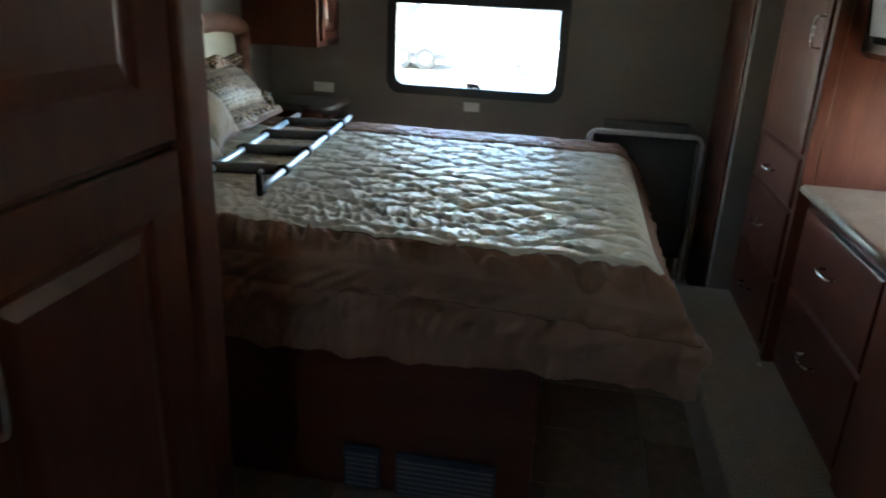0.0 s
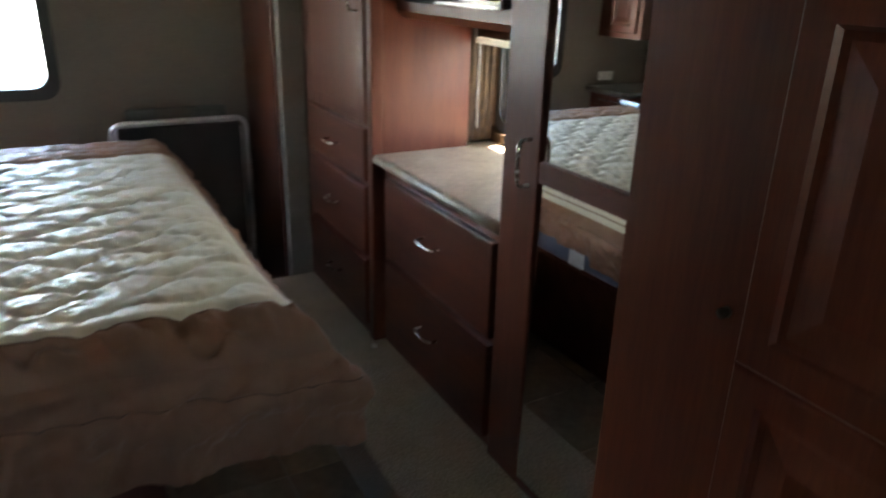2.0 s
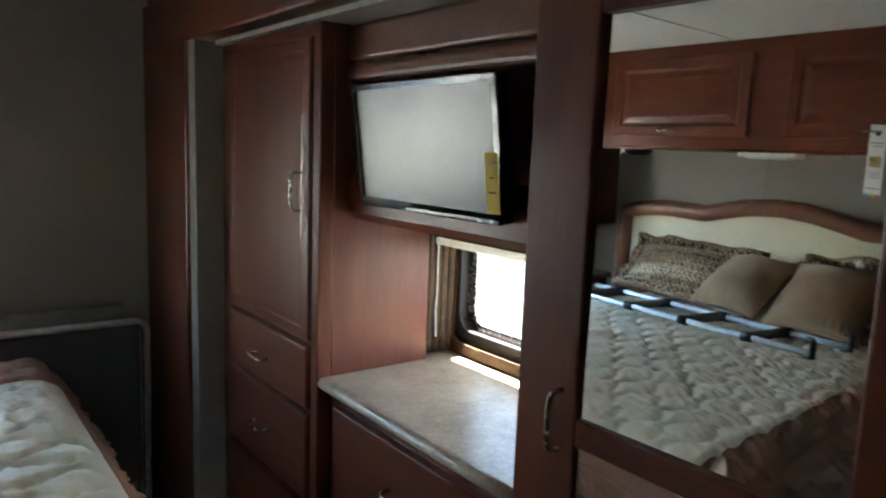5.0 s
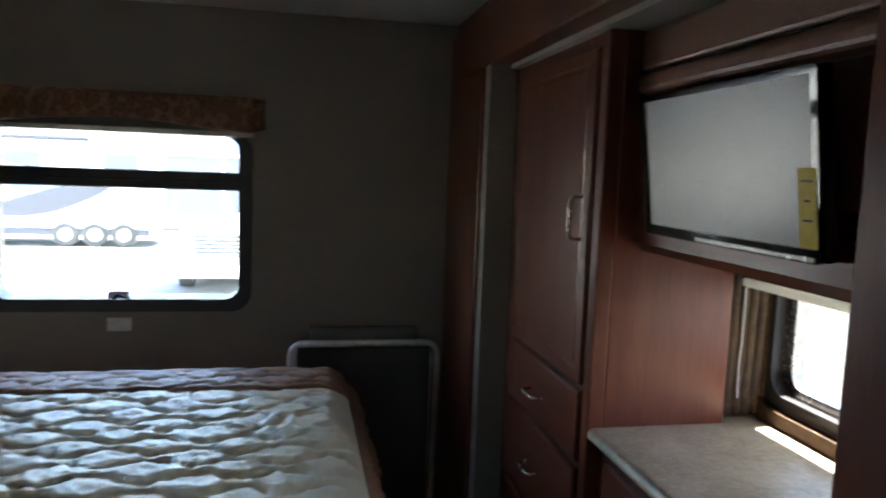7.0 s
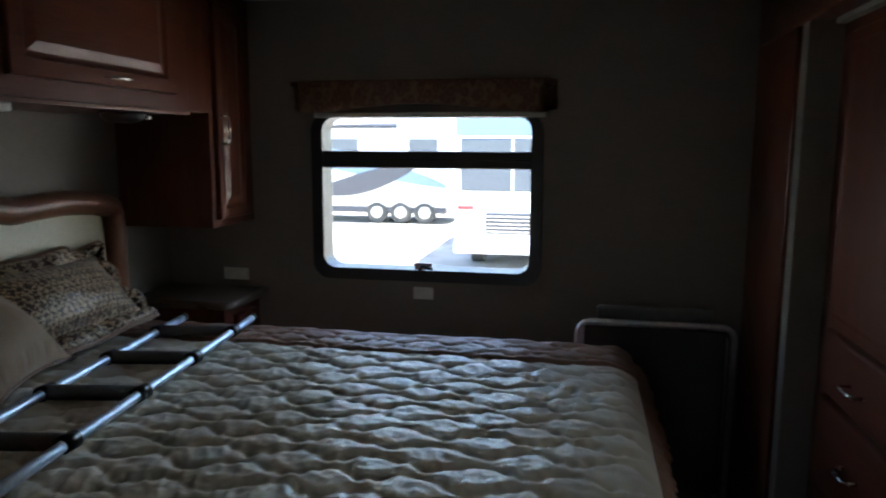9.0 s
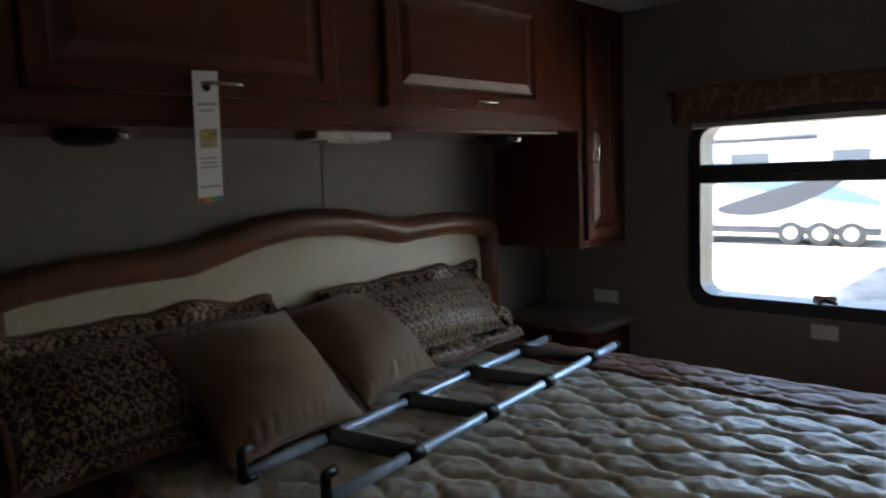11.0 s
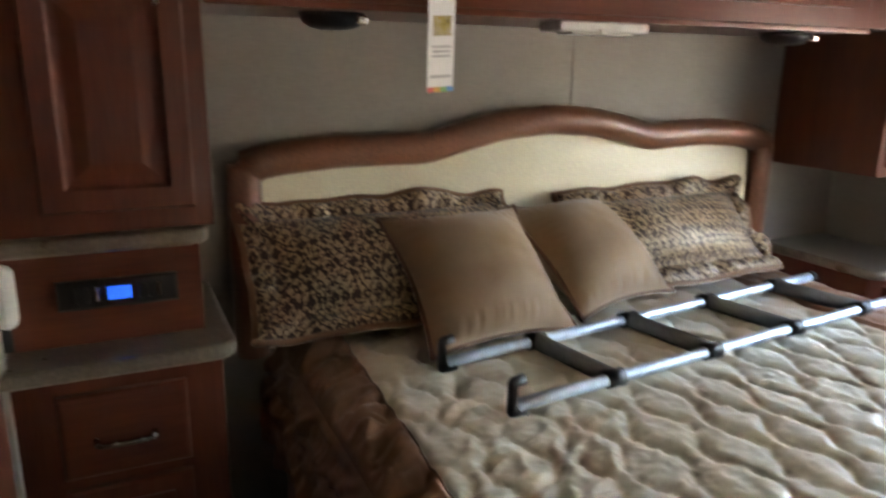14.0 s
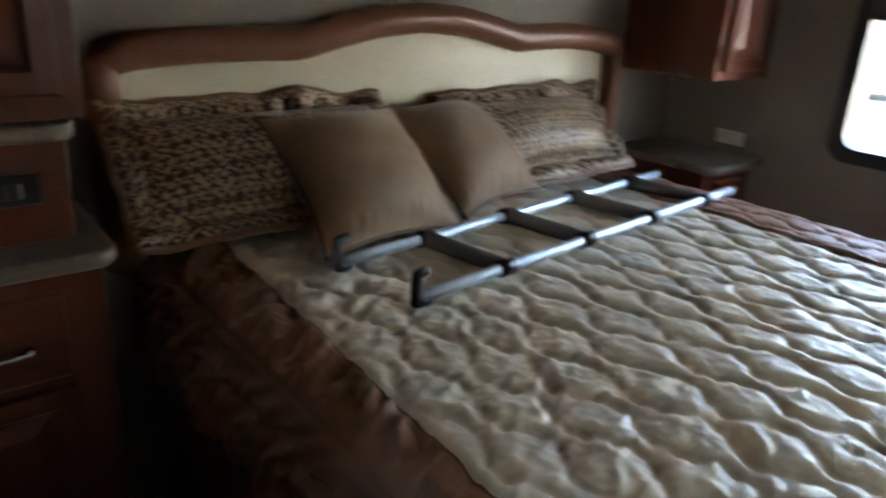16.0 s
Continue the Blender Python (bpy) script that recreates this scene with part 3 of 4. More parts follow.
def slide_window():
    w = thing("window_2", (SW, 2.11, 0.70), "black framed low window of the slide-out", "window", kind="structure")
    pl = facing("x", SW, -1)
    part("window_frame", ring_slab(pl, (1.69, 2.53, 0.69, 1.165), (1.735, 2.475, 0.735, 1.13), -0.05, 0.018, 0.07, 0.05), black_frame, w)
    part("inner_sash", ring_slab(pl, (1.72, 2.49, 0.72, 1.145), (1.755, 2.440, 0.755, 1.115), -0.045, -0.012, 0.06, 0.045), nickel, w, "bare aluminium sash")
    part("pane", box(SW + 0.020, SW + 0.024, 1.74, 2.47, 0.74, 1.13), tinted_glass, w).visible_shadow = False
    part("surround", ring_slab(pl, (1.640, 2.528, 0.668, 1.190), (1.700, 2.520, 0.700, 1.160), 0.001, 0.034, 0.02, 0.07), gold_drape, w, "dark brown padded window surround")
    bm = bmesh.new()
    rows = []
    for i in range(25):
        x = 1.268 + 0.122 * i / 24
        y = 2.505 + 0.010 * math.sin(i * 1.3)
        rows.append([bm.verts.new((x, y - 0.006 * math.sin(i * 1.3 + k * 0.4), 0.672 + (1.10 - 0.672) * k / 6)) for k in range(7)])
    for a, b in zip(rows, rows[1:]):
        for k in range(6):
            bm.faces.new((a[k], b[k], b[k + 1], a[k + 1]))
    part("drape", bm, gold_drape, w, "gold brown fabric side drape", True).modifiers.new("thickness", "SOLIDIFY").thickness = 0.008
    part("sill", box(SW - 0.03, SW - 0.002, 1.71, 2.52, 0.662, 0.690, 0.006), gold_drape, w, "brown gold padded sill")
    part("blind_rail", box(1.278, 1.298, 1.745, 2.468, 0.996, 1.016, 0.005), blind_cloth, w, "white bottom rail of the raised blind")
    part("blind_stack", box(1.281, 1.295, 1.747, 2.466, 1.0165, 1.0715, 0.003), gold_drape, w, "brown gathered top of the raised blind")
    part("cord", tube([(SW - 0.10, 2.48, 1.08), (SW - 0.10, 2.48, 0.85), (SW - 0.10, 2.485, 0.80), (SW - 0.098, 2.482, 0.72)], 0.0014, 6), white_plastic, w)


slide_window()


# ---- head wall furniture ----
OX = -1.08
plo = facing("x", OX, 1)


def overhead_cabinet():
    c = thing("overhead_cabinet", (-1.28, 2.36, 1.329), "cherry overhead cabinet with two lift-up doors above the bed", "cabinet")
    part("body", box(WX, OX, 1.497, 3.235, 1.329, CEIL, 0.003), cherry_long, c)
    for y0, y1 in ((1.615, 2.292), (2.450, 3.140)):
        d = part("door", loft_panel(plo, y0, y1, 1.388, 1.735, raised(0.05)), cherry_long, c)
        bow_handle(facing("x", OX + 0.019, 1), 1.975 if y0 < 2 else 2.826, 1.410, 0.085, "a", d)
    part("lip", box(OX - 0.02, OX + 0.008, 1.500, 3.235, 1.325, 1.340, 0.004), cherry_long, c)


overhead_cabinet()


def bedside_wardrobe():
    c = thing("bedside_wardrobe", (-1.28, 1.31, 0.93), "cherry hanging wardrobe with a raised-panel door beside the bed", "wardrobe")
    part("body", box(WX, OX, 1.122, 1.495, 0.935, CEIL, 0.003), cherry, c)
    d = part("door", loft_panel(plo, 1.215, 1.462, 0.975, 1.372, raised(0.045)), cherry, c)
    part("upper_door_panel", loft_panel(plo, 1.215, 1.462, 1.373, 1.735, raised(0.045)), cherry, d)
    bow_handle(facing("x", OX + 0.019, 1), 1.420, 1.37, 0.10, "b", d)
    return c


bedside_wardrobe()


def corner_wardrobe():
    c = thing("corner_wardrobe", (-1.27, 3.56, 0.92), "cherry hanging corner cabinet with a narrow raised-panel door", "cabinet")
    part("body", box(WX, -1.092, 3.392, WY, 0.920, CEIL, 0.003), cherry, c)
    d = part("door", loft_panel(facing("x", -1.092, 1), 3.42, 3.66, 0.95, 1.735, raised(0.045)), cherry, c)
    bow_handle(facing("x", -1.073, 1), 3.445, 1.28, 0.10, "b", d)
    part("filler", box(WX, OX - 0.01, 3.237, 3.391, 1.34, CEIL, 0.003), cherry, c)


corner_wardrobe()


def nightstand(name, y0, y1, ztop, label, hutch):
    c = thing(name, (-1.28, (y0 + y1) / 2, FLOOR), label, "nightstand")
    part("body", box(WX, OX, y0, y1, FLOOR, ztop - 0.03, 0.003), cherry, c)
    d = part("drawer", loft_panel(plo, y0 + 0.075, y1 - 0.07, ztop - 0.235, ztop - 0.07, SLAB), cherry_long, c)
    bow_handle(facing("x", OX + 0.02, 1), (y0 + y1) / 2, ztop - 0.16, 0.10, "a", d)
    part("door", loft_panel(plo, y0 + 0.075, y1 - 0.07, FLOOR + 0.06, ztop - 0.26, raised(0.04)), cherry, c)
    rim = []
    x1, r = OX + 0.045, 0.05
    ya, yb = y0, y1 + (0.028 if hutch else 0.0)
    rim = [(WX, ya), (x1, ya)] if hutch else [(WX, ya - 0.03)]
    if hutch:
        rim += [(x1 - r + r * math.cos(radians(q)), yb - r + r * math.sin(radians(q))) for q in range(0, 91, 15)] + [(WX, yb)]
    else:
        rim += [(x1 - r + r * math.cos(radians(q)), ya - 0.03 + r + r * math.sin(radians(q))) for q in range(-90, 1, 15)] + [(x1, yb), (WX, yb)]
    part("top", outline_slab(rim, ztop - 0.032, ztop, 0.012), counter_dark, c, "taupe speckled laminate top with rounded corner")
    return c


nightstand("nightstand", 1.124, 1.492, 0.712, "cherry nightstand with a speckled laminate top under the wardrobe", True)
nightstand("nightstand", 3.42, WY - 0.002, 0.640, "cherry corner nightstand with a speckled laminate top", False)

hutch = thing("radio_hutch", (-1.3, 1.31, 0.713), "cherry hutch with a radio panel between two laminate shelves", "shelf")
part("body", box(WX, -1.135, 1.135, 1.470, 0.713, 0.892, 0.003), cherry_long, hutch)
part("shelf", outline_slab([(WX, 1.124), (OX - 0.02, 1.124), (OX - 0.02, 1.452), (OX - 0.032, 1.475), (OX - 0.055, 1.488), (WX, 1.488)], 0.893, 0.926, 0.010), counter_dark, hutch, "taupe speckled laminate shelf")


def clock_radio():
    r = thing("clock_radio", (-1.135, 1.315, 0.80), "black built-in stereo with a lit blue display", "radio")
    pl = facing("x", -1.135, 1)
    part("face", loft_panel(pl, 1.218, 1.424, 0.783, 0.838, [(0, 0), (0, 0.006), (0.004, 0.010)]), black_plastic, r)
    part("display", loft_panel(pl, 1.302, 1.342, 0.799, 0.823, [(0, 0.008), (0, 0.0108), (0.001, 0.0112)]), lcd_mat, r, "glowing blue display")
    for k in range(6):
        y = (1.252, 1.268, 1.284, 1.358, 1.374, 1.390)[k]
        part("button", loft_panel(pl, y - 0.004, y + 0.004, 0.797, 0.825, [(0, 0.009), (0, 0.012), (0.0015, 0.014)]), silver_plastic if k % 3 == 2 else black_plastic, r)


clock_radio()
night = thing("plug_in_adapter", (-1.15, 1.12, 0.80), "white plug-in adapter on the partition wall", "adapter")
part("shell", box(-1.185, -1.105, 1.121, 1.156, 0.765, 0.880, 0.016, 3), white_plastic, night)
part("plug", box(-1.155, -1.132, 1.121, 1.142, 0.715, 0.765, 0.005), black_plastic, night, "black cord plug")


def headboard():
    """A padded board with a wavy top: a cream field inside a rolled brown border."""
    h = thing("headboard", (WX, 2.45, 0.5), "cream vinyl headboard with a rolled brown border and a wavy top", "headboard")
    y0, y1 = 1.580, 3.318
    keys = [(0.0, 1.012), (0.06, 1.032), (0.14, 1.043), (0.22, 1.045), (0.285, 1.043), (0.34, 1.068), (0.41, 1.096), (0.50, 1.111), (0.59, 1.101), (0.66, 1.075), (0.712, 1.052), (0.76, 1.058), (0.84, 1.062), (0.92, 1.052), (1.0, 1.022)]
    def top(s):
        for (a, za), (b, zb) in zip(keys, keys[1:]):
            if s <= b:
                q = (s - a) / (b - a)
                return za + (zb - za) * q
        return keys[-1][1]
    def soft(s):
        return sum(top(min(1, max(0, s + 0.006 * k))) for k in range(-2, 3)) / 5
    n = 72
    bm = bmesh.new()
    cols = []
    for i in range(n + 1):
        s = i / n
        y = y0 + (y1 - y0) * s
        zt = soft(s) - 0.03
        col = []
        for k in range(9):
            q = k / 8
            x = WX + 0.016 + 0.022 * (math.sin(math.pi * min(1, max(0, q * 0.9 + 0.1))) ** 0.5) * min(1, min(i, n - i) / 4 + 0.3)
            col.append(bm.verts.new((x, y, 0.52 + (zt - 0.52) * q)))
        cols.append(col)
    for a, b in zip(cols, cols[1:]):
        for k in range(8):
            bm.faces.new((a[k], b[k], b[k + 1], a[k + 1]))
    part("cushion", bm, cream_vinyl, h, "cream vinyl padded field", True)
    path = [(WX + 0.043, y0 + 0.03, 0.52), (WX + 0.043, y0 + 0.028, 0.97)]
    path = arc(path + [(WX + 0.043, y0 + 0.032, soft(0) - 0.027)], 4, 0.02)
    path += [(WX + 0.043, y0 + (y1 - y0) * i / n, soft(i / n) - 0.027) for i in range(3, n - 2)]
    path += arc([(WX + 0.043, y1 - 0.036, soft(1) - 0.024), (WX + 0.043, y1 - 0.028, 0.96), (WX + 0.043, y1 - 0.03, 0.52)], 4, 0.02)
    part("border", tube(path, 0.041, 14), brown_vinyl, h, "rolled brown vinyl border", True)


headboard()

# ---- bed ----
BX0, BX1, BY1, BZ = -1.43, 0.418, 3.29, 0.590    # top of the mattress with its cover


def bed():
    b = thing("bed", (-0.5, 2.5, FLOOR), "built-in platform bed with a cherry base, blue-grey foundation and mattress", "bed")
    part("base", box(WX + 0.04, 0.14, 1.68, 3.30, FLOOR, 0.30, 0.006), cherry_cross, b, "cherry plywood bed base")
    part("deck", box(WX + 0.04, 0.335, 1.695, 3.31, 0.301, 0.330, 0.005), cherry_cross, b)
    part("foundation", box(WX + 0.04, 0.375, 1.76, 3.28, 0.332, 0.46, 0.02, 3), blue_ticking, b, "blue-grey ticking foundation")
    part("mattress", box(WX + 0.045, 0.365, 1.76, 3.27, 0.462, 0.545, 0.05, 5), champagne, b)
    part("label", box(0.374, 0.378, 2.04, 2.11, 0.340, 0.402), label_white, b, "white paper label on the foundation")
    for x0, x1 in ((-0.40, -0.29), (-0.245, 0.045)):
        g = part("vent_grille", box(x0, x1, 1.665, 1.679, FLOOR + 0.01, -0.030, 0.003), plain("slate_grille", (0.035, 0.05, 0.065), 0.5), b, "slate blue heater grille")
        for k in range(7):
            z = FLOOR + 0.022 + 0.017 * k
            part("louvre", box(x0 + 0.008, x1 - 0.008, 1.660, 1.666, z, z + 0.008, 0.002), grey_foam, g)


bed()


def quilt_height(x, y):
    """Ogee quilting: stitched waves in opposite phase that leave soft lens-shaped pods between them."""
    row, step = 0.074, 0.185
    x, y = x + 0.026 * noise.noise(Vector((x * 4, y * 4, 1))), y + 0.022 * noise.noise(Vector((x * 3.4, y * 5, 9)))
    wave = 0.25 * math.sin(2 * math.pi * x / step)
    v = y / row
    k = math.floor(v)
    gap = min(abs(v - (n + (wave if n % 2 else -wave))) for n in (k - 1, k, k + 1, k + 2))
    pod = min(1.0, gap * 2.6) ** 0.5
    pull = noise.noise(Vector((x * 34, y * 15, 3.1))) * (1.15 - pod) * 0.9
    wr = noise.noise(Vector((x * 11, y * 19, 7.7))) * 0.24 + noise.noise(Vector((x * 34, y * 47, 2.2))) * 0.14
    return pod + pull + wr


def foot_end(x):
    return math.exp(-(min(0, x - BX1) / 0.35) ** 2)


def near_edge(x):
    """Where the cover turns down on the side of the doorway; it is pulled outwards at the foot."""
    return 1.672 - 0.102 * foot_end(x)


def near_seam(x):
    return 1.795 - 0.062 * (x + 1.3)


def spread(x, y):
    return x + 0.034 * foot_end(x) * math.exp(-((y - 1.57) / 0.22) ** 2)


def comforter():
    c = thing("comforter", (-0.5, 2.5, BZ), "quilted champagne satin comforter with a rust mauve border, slightly rumpled", "comforter")
    bm = bmesh.new()
    nx, ny, js = 340, 300, 30
    R = 0.090
    grid = []
    for i in range(nx + 1):
        x = BX0 + (BX1 - BX0) * i / nx
        y0, ys = near_edge(x), near_seam(x)
        line = []
        for j in range(ny + 1):
            y = y0 + (ys - y0) * j / js if j < js else ys + (BY1 - ys) * (j - js) / (ny - js)
            e = max(0.0, min((y - y0) / R, (BY1 - y) / R, (BX1 - x) / R, 1.0))
            sag = -0.055 * (1 - math.sqrt(max(0, 1 - (1 - e) ** 2)))
            far = min(1, max(0, (y - 3.03) / 0.02))
            near = min(1, max(0, (ys - y) / 0.012))
            g = 0.0085 * quilt_height(x * 1.25 + 7, y * 1.3)
            rumple = math.exp(-((y - 1.90) / 0.22) ** 2) * math.exp(-((x + 0.55) / 0.60) ** 2)
            crease = (1 - min(1, 2.6 * abs(noise.noise(Vector((x * 26 + y * 12, y * 9 - x * 5, 11)))))) ** 1.5 * (0.002 + 0.006 * rumple)
            crease += (1 - min(1, 3.0 * abs(noise.noise(Vector((x * 52 - y * 20, y * 24 + x * 9, 31)))))) ** 2 * (0.0010 + 0.002 * rumple)
            q = (1 - far) * (0.0135 * (1 - 0.2 * rumple) * quilt_height(x, y) + crease) + far * g
            gather = 0.026 * noise.noise(Vector((x * 13, y * 10, 8))) + 0.030 * (0.5 - min(1, 2.2 * abs(noise.noise(Vector((x * 21 + y * 7, y * 6 - x * 2, 14)))))) + 0.008 * noise.noise(Vector((x * 55, y * 30, 3)))
            q = q * (1 - near) + near * gather
            seam = math.exp(-((y - 3.04) / 0.008) ** 2) * 0.008 + 0.008 * math.exp(-((y - ys) / 0.008) ** 2) - 0.010 * far
            swell = 0.010 * noise.noise(Vector((x * 2.1, y * 2.3, 5)))
            line.append(bm.verts.new((spread(x, y), y, BZ + sag + (q - seam) * min(1, e * (1.6 + 2.6 * near)) + swell * e)))
        grid.append(line)
    for i in range(nx):
        for j in range(ny):
            f = bm.faces.new((grid[i][j], grid[i + 1][j], grid[i + 1][j + 1], grid[i][j + 1]))
            ym = (grid[i][j].co.y + grid[i][j + 1].co.y) / 2
            xm = BX0 + (BX1 - BX0) * i / nx
            f.material_index = 1 if (ym > 3.04 or j < js or xm > BX1 - 0.003) else 0
    i1 = round((BX1 - 0.004 - BX0) / (BX1 - BX0) * nx)
    seam_points = [tuple(grid[i][js].co) for i in range(0, i1, 2)] + [tuple(grid[i1][j].co) for j in range(js, ny - 46, 2)]
    part("quilted_panel", bm, [champagne, mauve], c, "champagne satin with ogee quilting", True)
    # the drop along the near side, round the foot and along the far side
    ye = near_edge(BX1)
    base = [(BX0 + (BX1 - BX0) * k / 380, near_edge(BX0 + (BX1 - BX0) * k / 380), 0, -1) for k in range(380)]
    base += [(BX1, ye, math.sin(radians(q)), -math.cos(radians(q))) for q in range(0, 91, 6)]
    base += [(BX1, ye + (BY1 - ye) * k / 260, 1, 0) for k in range(1, 260)]
    base += [(BX1, BY1, math.cos(radians(q)), math.sin(radians(q))) for q in range(0, 91, 9)]
    base += [(BX1 - (BX1 - BX0) * k / 100, BY1, 0, 1) for k in range(1, 101)]
    bm = bmesh.new()
    rows = []
    m, ms = 32, 9
    run = 0.0
    for idx, (x, y, nx_, ny_) in enumerate(base):
        if idx:
            px, py, pnx, pny = base[idx - 1]
            run += math.hypot(x - px, y - py) + 0.06 * math.hypot(nx_ - pnx, ny_ - pny)
        corner = max(0.0, nx_ * -ny_) * 2
        if ny_ < -0.02:
            away = 1 - math.exp(-((BX1 - x) / 0.45) ** 2)
            low = 0.350 - 0.065 * away + 0.010 * math.sin(x * 5) * away
        elif ny_ > 0.02:
            low = 0.36
        else:
            low = 0.440 - 0.080 * math.exp(-((y - ye) / 0.30) ** 2)
        fold = 1 - 2 * abs(math.sin(run * 13 + 1.6 * math.sin(run * 5))) ** 0.7 + 0.5 * math.sin(run * 47 + 2)
        line = []
        top = BZ - 0.055
        for k in range(m + 1):
            q = k / m
            below = max(0.0, (k - ms) / (m - ms))
            out = 0.036 * min(1, q * 2.6) ** 0.6 + 0.014 * fold * below ** 0.8 + 0.030 * corner * min(1, q * 2.5) ** 0.7
            loose = 1.0 if ny_ < -0.02 else 0.25
            out += 0.026 * loose * min(1, q * 6) * (1 - 0.5 * below) * noise.noise(Vector((run * 9, q * 3.5, 12)))
            ridge = 0.5 - min(1, 2.3 * abs(noise.noise(Vector((run * 15 + 5 * q, q * 4.0 + run * 2, 41)))))
            out += 0.020 * loose * ridge * min(1, q * 8) * (1 - 0.9 * min(1, below * 2))
            pleat = 1 - min(1, 2.4 * abs(noise.noise(Vector((run * 26 + 2.5 * q, q * 1.8, 21)))))
            out += 0.013 * pleat * min(1, below * 7) * (1 - 0.5 * below) + 0.004 * min(1, q * 6) * noise.noise(Vector((run * 60, q * 10, 6)))
            out -= 0.009 * math.exp(-((k - ms) / 0.8) ** 2)
            xx, yy = x + nx_ * out, y + ny_ * out
            line.append(bm.verts.new((spread(xx, yy), yy, top - (top - low) * q + 0.006 * q * noise.noise(Vector((run * 20, q * 9, 4))))))
        rows.append(line)
    for a, b in zip(rows, rows[1:]):
        for k in range(m):
            bm.faces.new((a[k], b[k], b[k + 1], a[k + 1]))
    drop_seam = [tuple(r[ms].co) for r in rows[:640]]
    bmesh.ops.remove_doubles(bm, verts=bm.verts, dist=0.0002)
    drop = part("drop", bm, mauve, c, "rust mauve satin drop hanging in folds", True)
    part("drop_seam", tube(drop_seam, 0.0020, 5), piping, drop, "dark brown seam across the drop", True)
    part("piping", tube(seam_points, 0.0022, 6), sham_piping, c, "brown seam piping", True)


comforter()


def pillow(name, w, h, t, m, mat, label, flange=0.0, edge_mat=None, group="", pinch=0.075):
    """A stuffed cushion of size w by h, thickness t, with pinched corners; m puts its middle in place."""
    p = new(name)
    p.matrix_world = m
    BASE[p.name] = Vector((0, 0, 0))
    tagged(p, label, "pillow", group)
    n = 84
    bm = bmesh.new()
    def side(sg):
        g = []
        for i in range(n + 1):
            u = -1 + 2 * i / n
            line = []
            for j in range(n + 1):
                v = -1 + 2 * j / n
                body = ((1 - abs(u) ** 2.1) * (1 - abs(v) ** 2.1)) ** 0.72
                pin = 1 - pinch * (1 - abs(v) ** 2) * abs(u) ** 4
                pin2 = 1 - pinch * (1 - abs(u) ** 2) * abs(v) ** 4
                tuck = 0.0
                edge = max(abs(u), abs(v))
                if edge > 0.62:
                    along = u if abs(v) > abs(u) else v
                    pucker = noise.noise(Vector((along * 7, 3 * math.copysign(1, v) + sg, w * 31 + m[1][3] * 9)))
                    tuck = sg * 0.016 * (abs(pucker) - 0.25) * math.sin(math.pi * (edge - 0.62) / 0.38)
                if v < -0.66 and not flange:
                    low_edge = math.sin(math.pi * (-v - 0.66) / 0.34)
                    tuck += sg * 0.032 * low_edge * (0.5 + noise.noise(Vector((u * 3, m[1][3] * 5, 2)))) * (abs(math.sin(u * 13 + 2.4 * math.sin(3.1 * u + m[1][3]))) ** 0.6 - 0.6) * (1 - u ** 4)
                wr = 0.010 * noise.noise(Vector((u * 1.6 + sg, v * 1.6, w * 10 + m[1][3] * 5))) + 0.004 * noise.noise(Vector((u * 4, v * 4, m[1][3] * 7)))
                line.append(bm.verts.new((u * w / 2 * pin, v * h / 2 * pin2, sg * (t / 2 * body + wr * body) + tuck * body)))
            g.append(line)
        for i in range(n):
            for j in range(n):
                bm.faces.new((g[i][j], g[i + 1][j], g[i + 1][j + 1], g[i][j + 1]))
        return g
    side(1), side(-1)
    bmesh.ops.remove_doubles(bm, verts=bm.verts, dist=0.0005)
    part("cover", bm, mat, p, "", True)
    ring = []
    for k in range(160):
        q = 4 * k / 160
        s = int(q)
        f = q - s
        a = -1 + 2 * f
        u, v = ((a, -1), (1, a), (-a, 1), (-1, -a))[s]
        pin = 1 - pinch * (1 - abs(v) ** 2) * abs(u) ** 4
        pin2 = 1 - pinch * (1 - abs(u) ** 2) * abs(v) ** 4
        ring.append((u * w / 2 * pin, v * h / 2 * pin2, 0))
    ring.append(ring[0])
    if flange:
        bm = bmesh.new()
        rows = []
        for k, (x, y, z) in enumerate(ring):
            d = Vector((x / w, y / h, 0)).normalized()
            ear = 1 - 0.10 * (abs(x) / (w / 2) * abs(y) / (h / 2)) ** 6
            ripple = 0.038 * noise.noise(Vector((k * 0.16, m[1][3] * 9, 1)))
            gather = 0.010 * math.sin(k * 1.9 + 2 * math.sin(k * 0.37))
            if k == len(ring) - 1:
                rows.append(rows[0])
                continue
            rows.append([bm.verts.new((x, y, 0.008 + gather)), bm.verts.new((x + d.x * flange * 0.35 * ear, y + d.y * flange * 0.35 * ear, 0.016 + gather + ripple * 0.5)), bm.verts.new((x + d.x * flange * 0.75 * ear, y + d.y * flange * 0.75 * ear, 0.014 + gather * 0.4 + ripple)), bm.verts.new((x + d.x * flange * ear, y + d.y * flange * ear, ripple * 0.9)), bm.verts.new((x, y, -0.010))])
        for a, b in zip(rows, rows[1:]):
            for k in range(4):
                bm.faces.new((a[k], b[k], b[k + 1], a[k + 1]))
        ring = [tuple(r[3].co) for r in rows]
        part("flange", bm, brocade_cloth, p, "gathered brocade flange", True)
    part("piping", tube(ring, 0.009 if flange else 0.006, 8), edge_mat or (sham_piping if flange else piping), p, "brown piping", True)
    return p


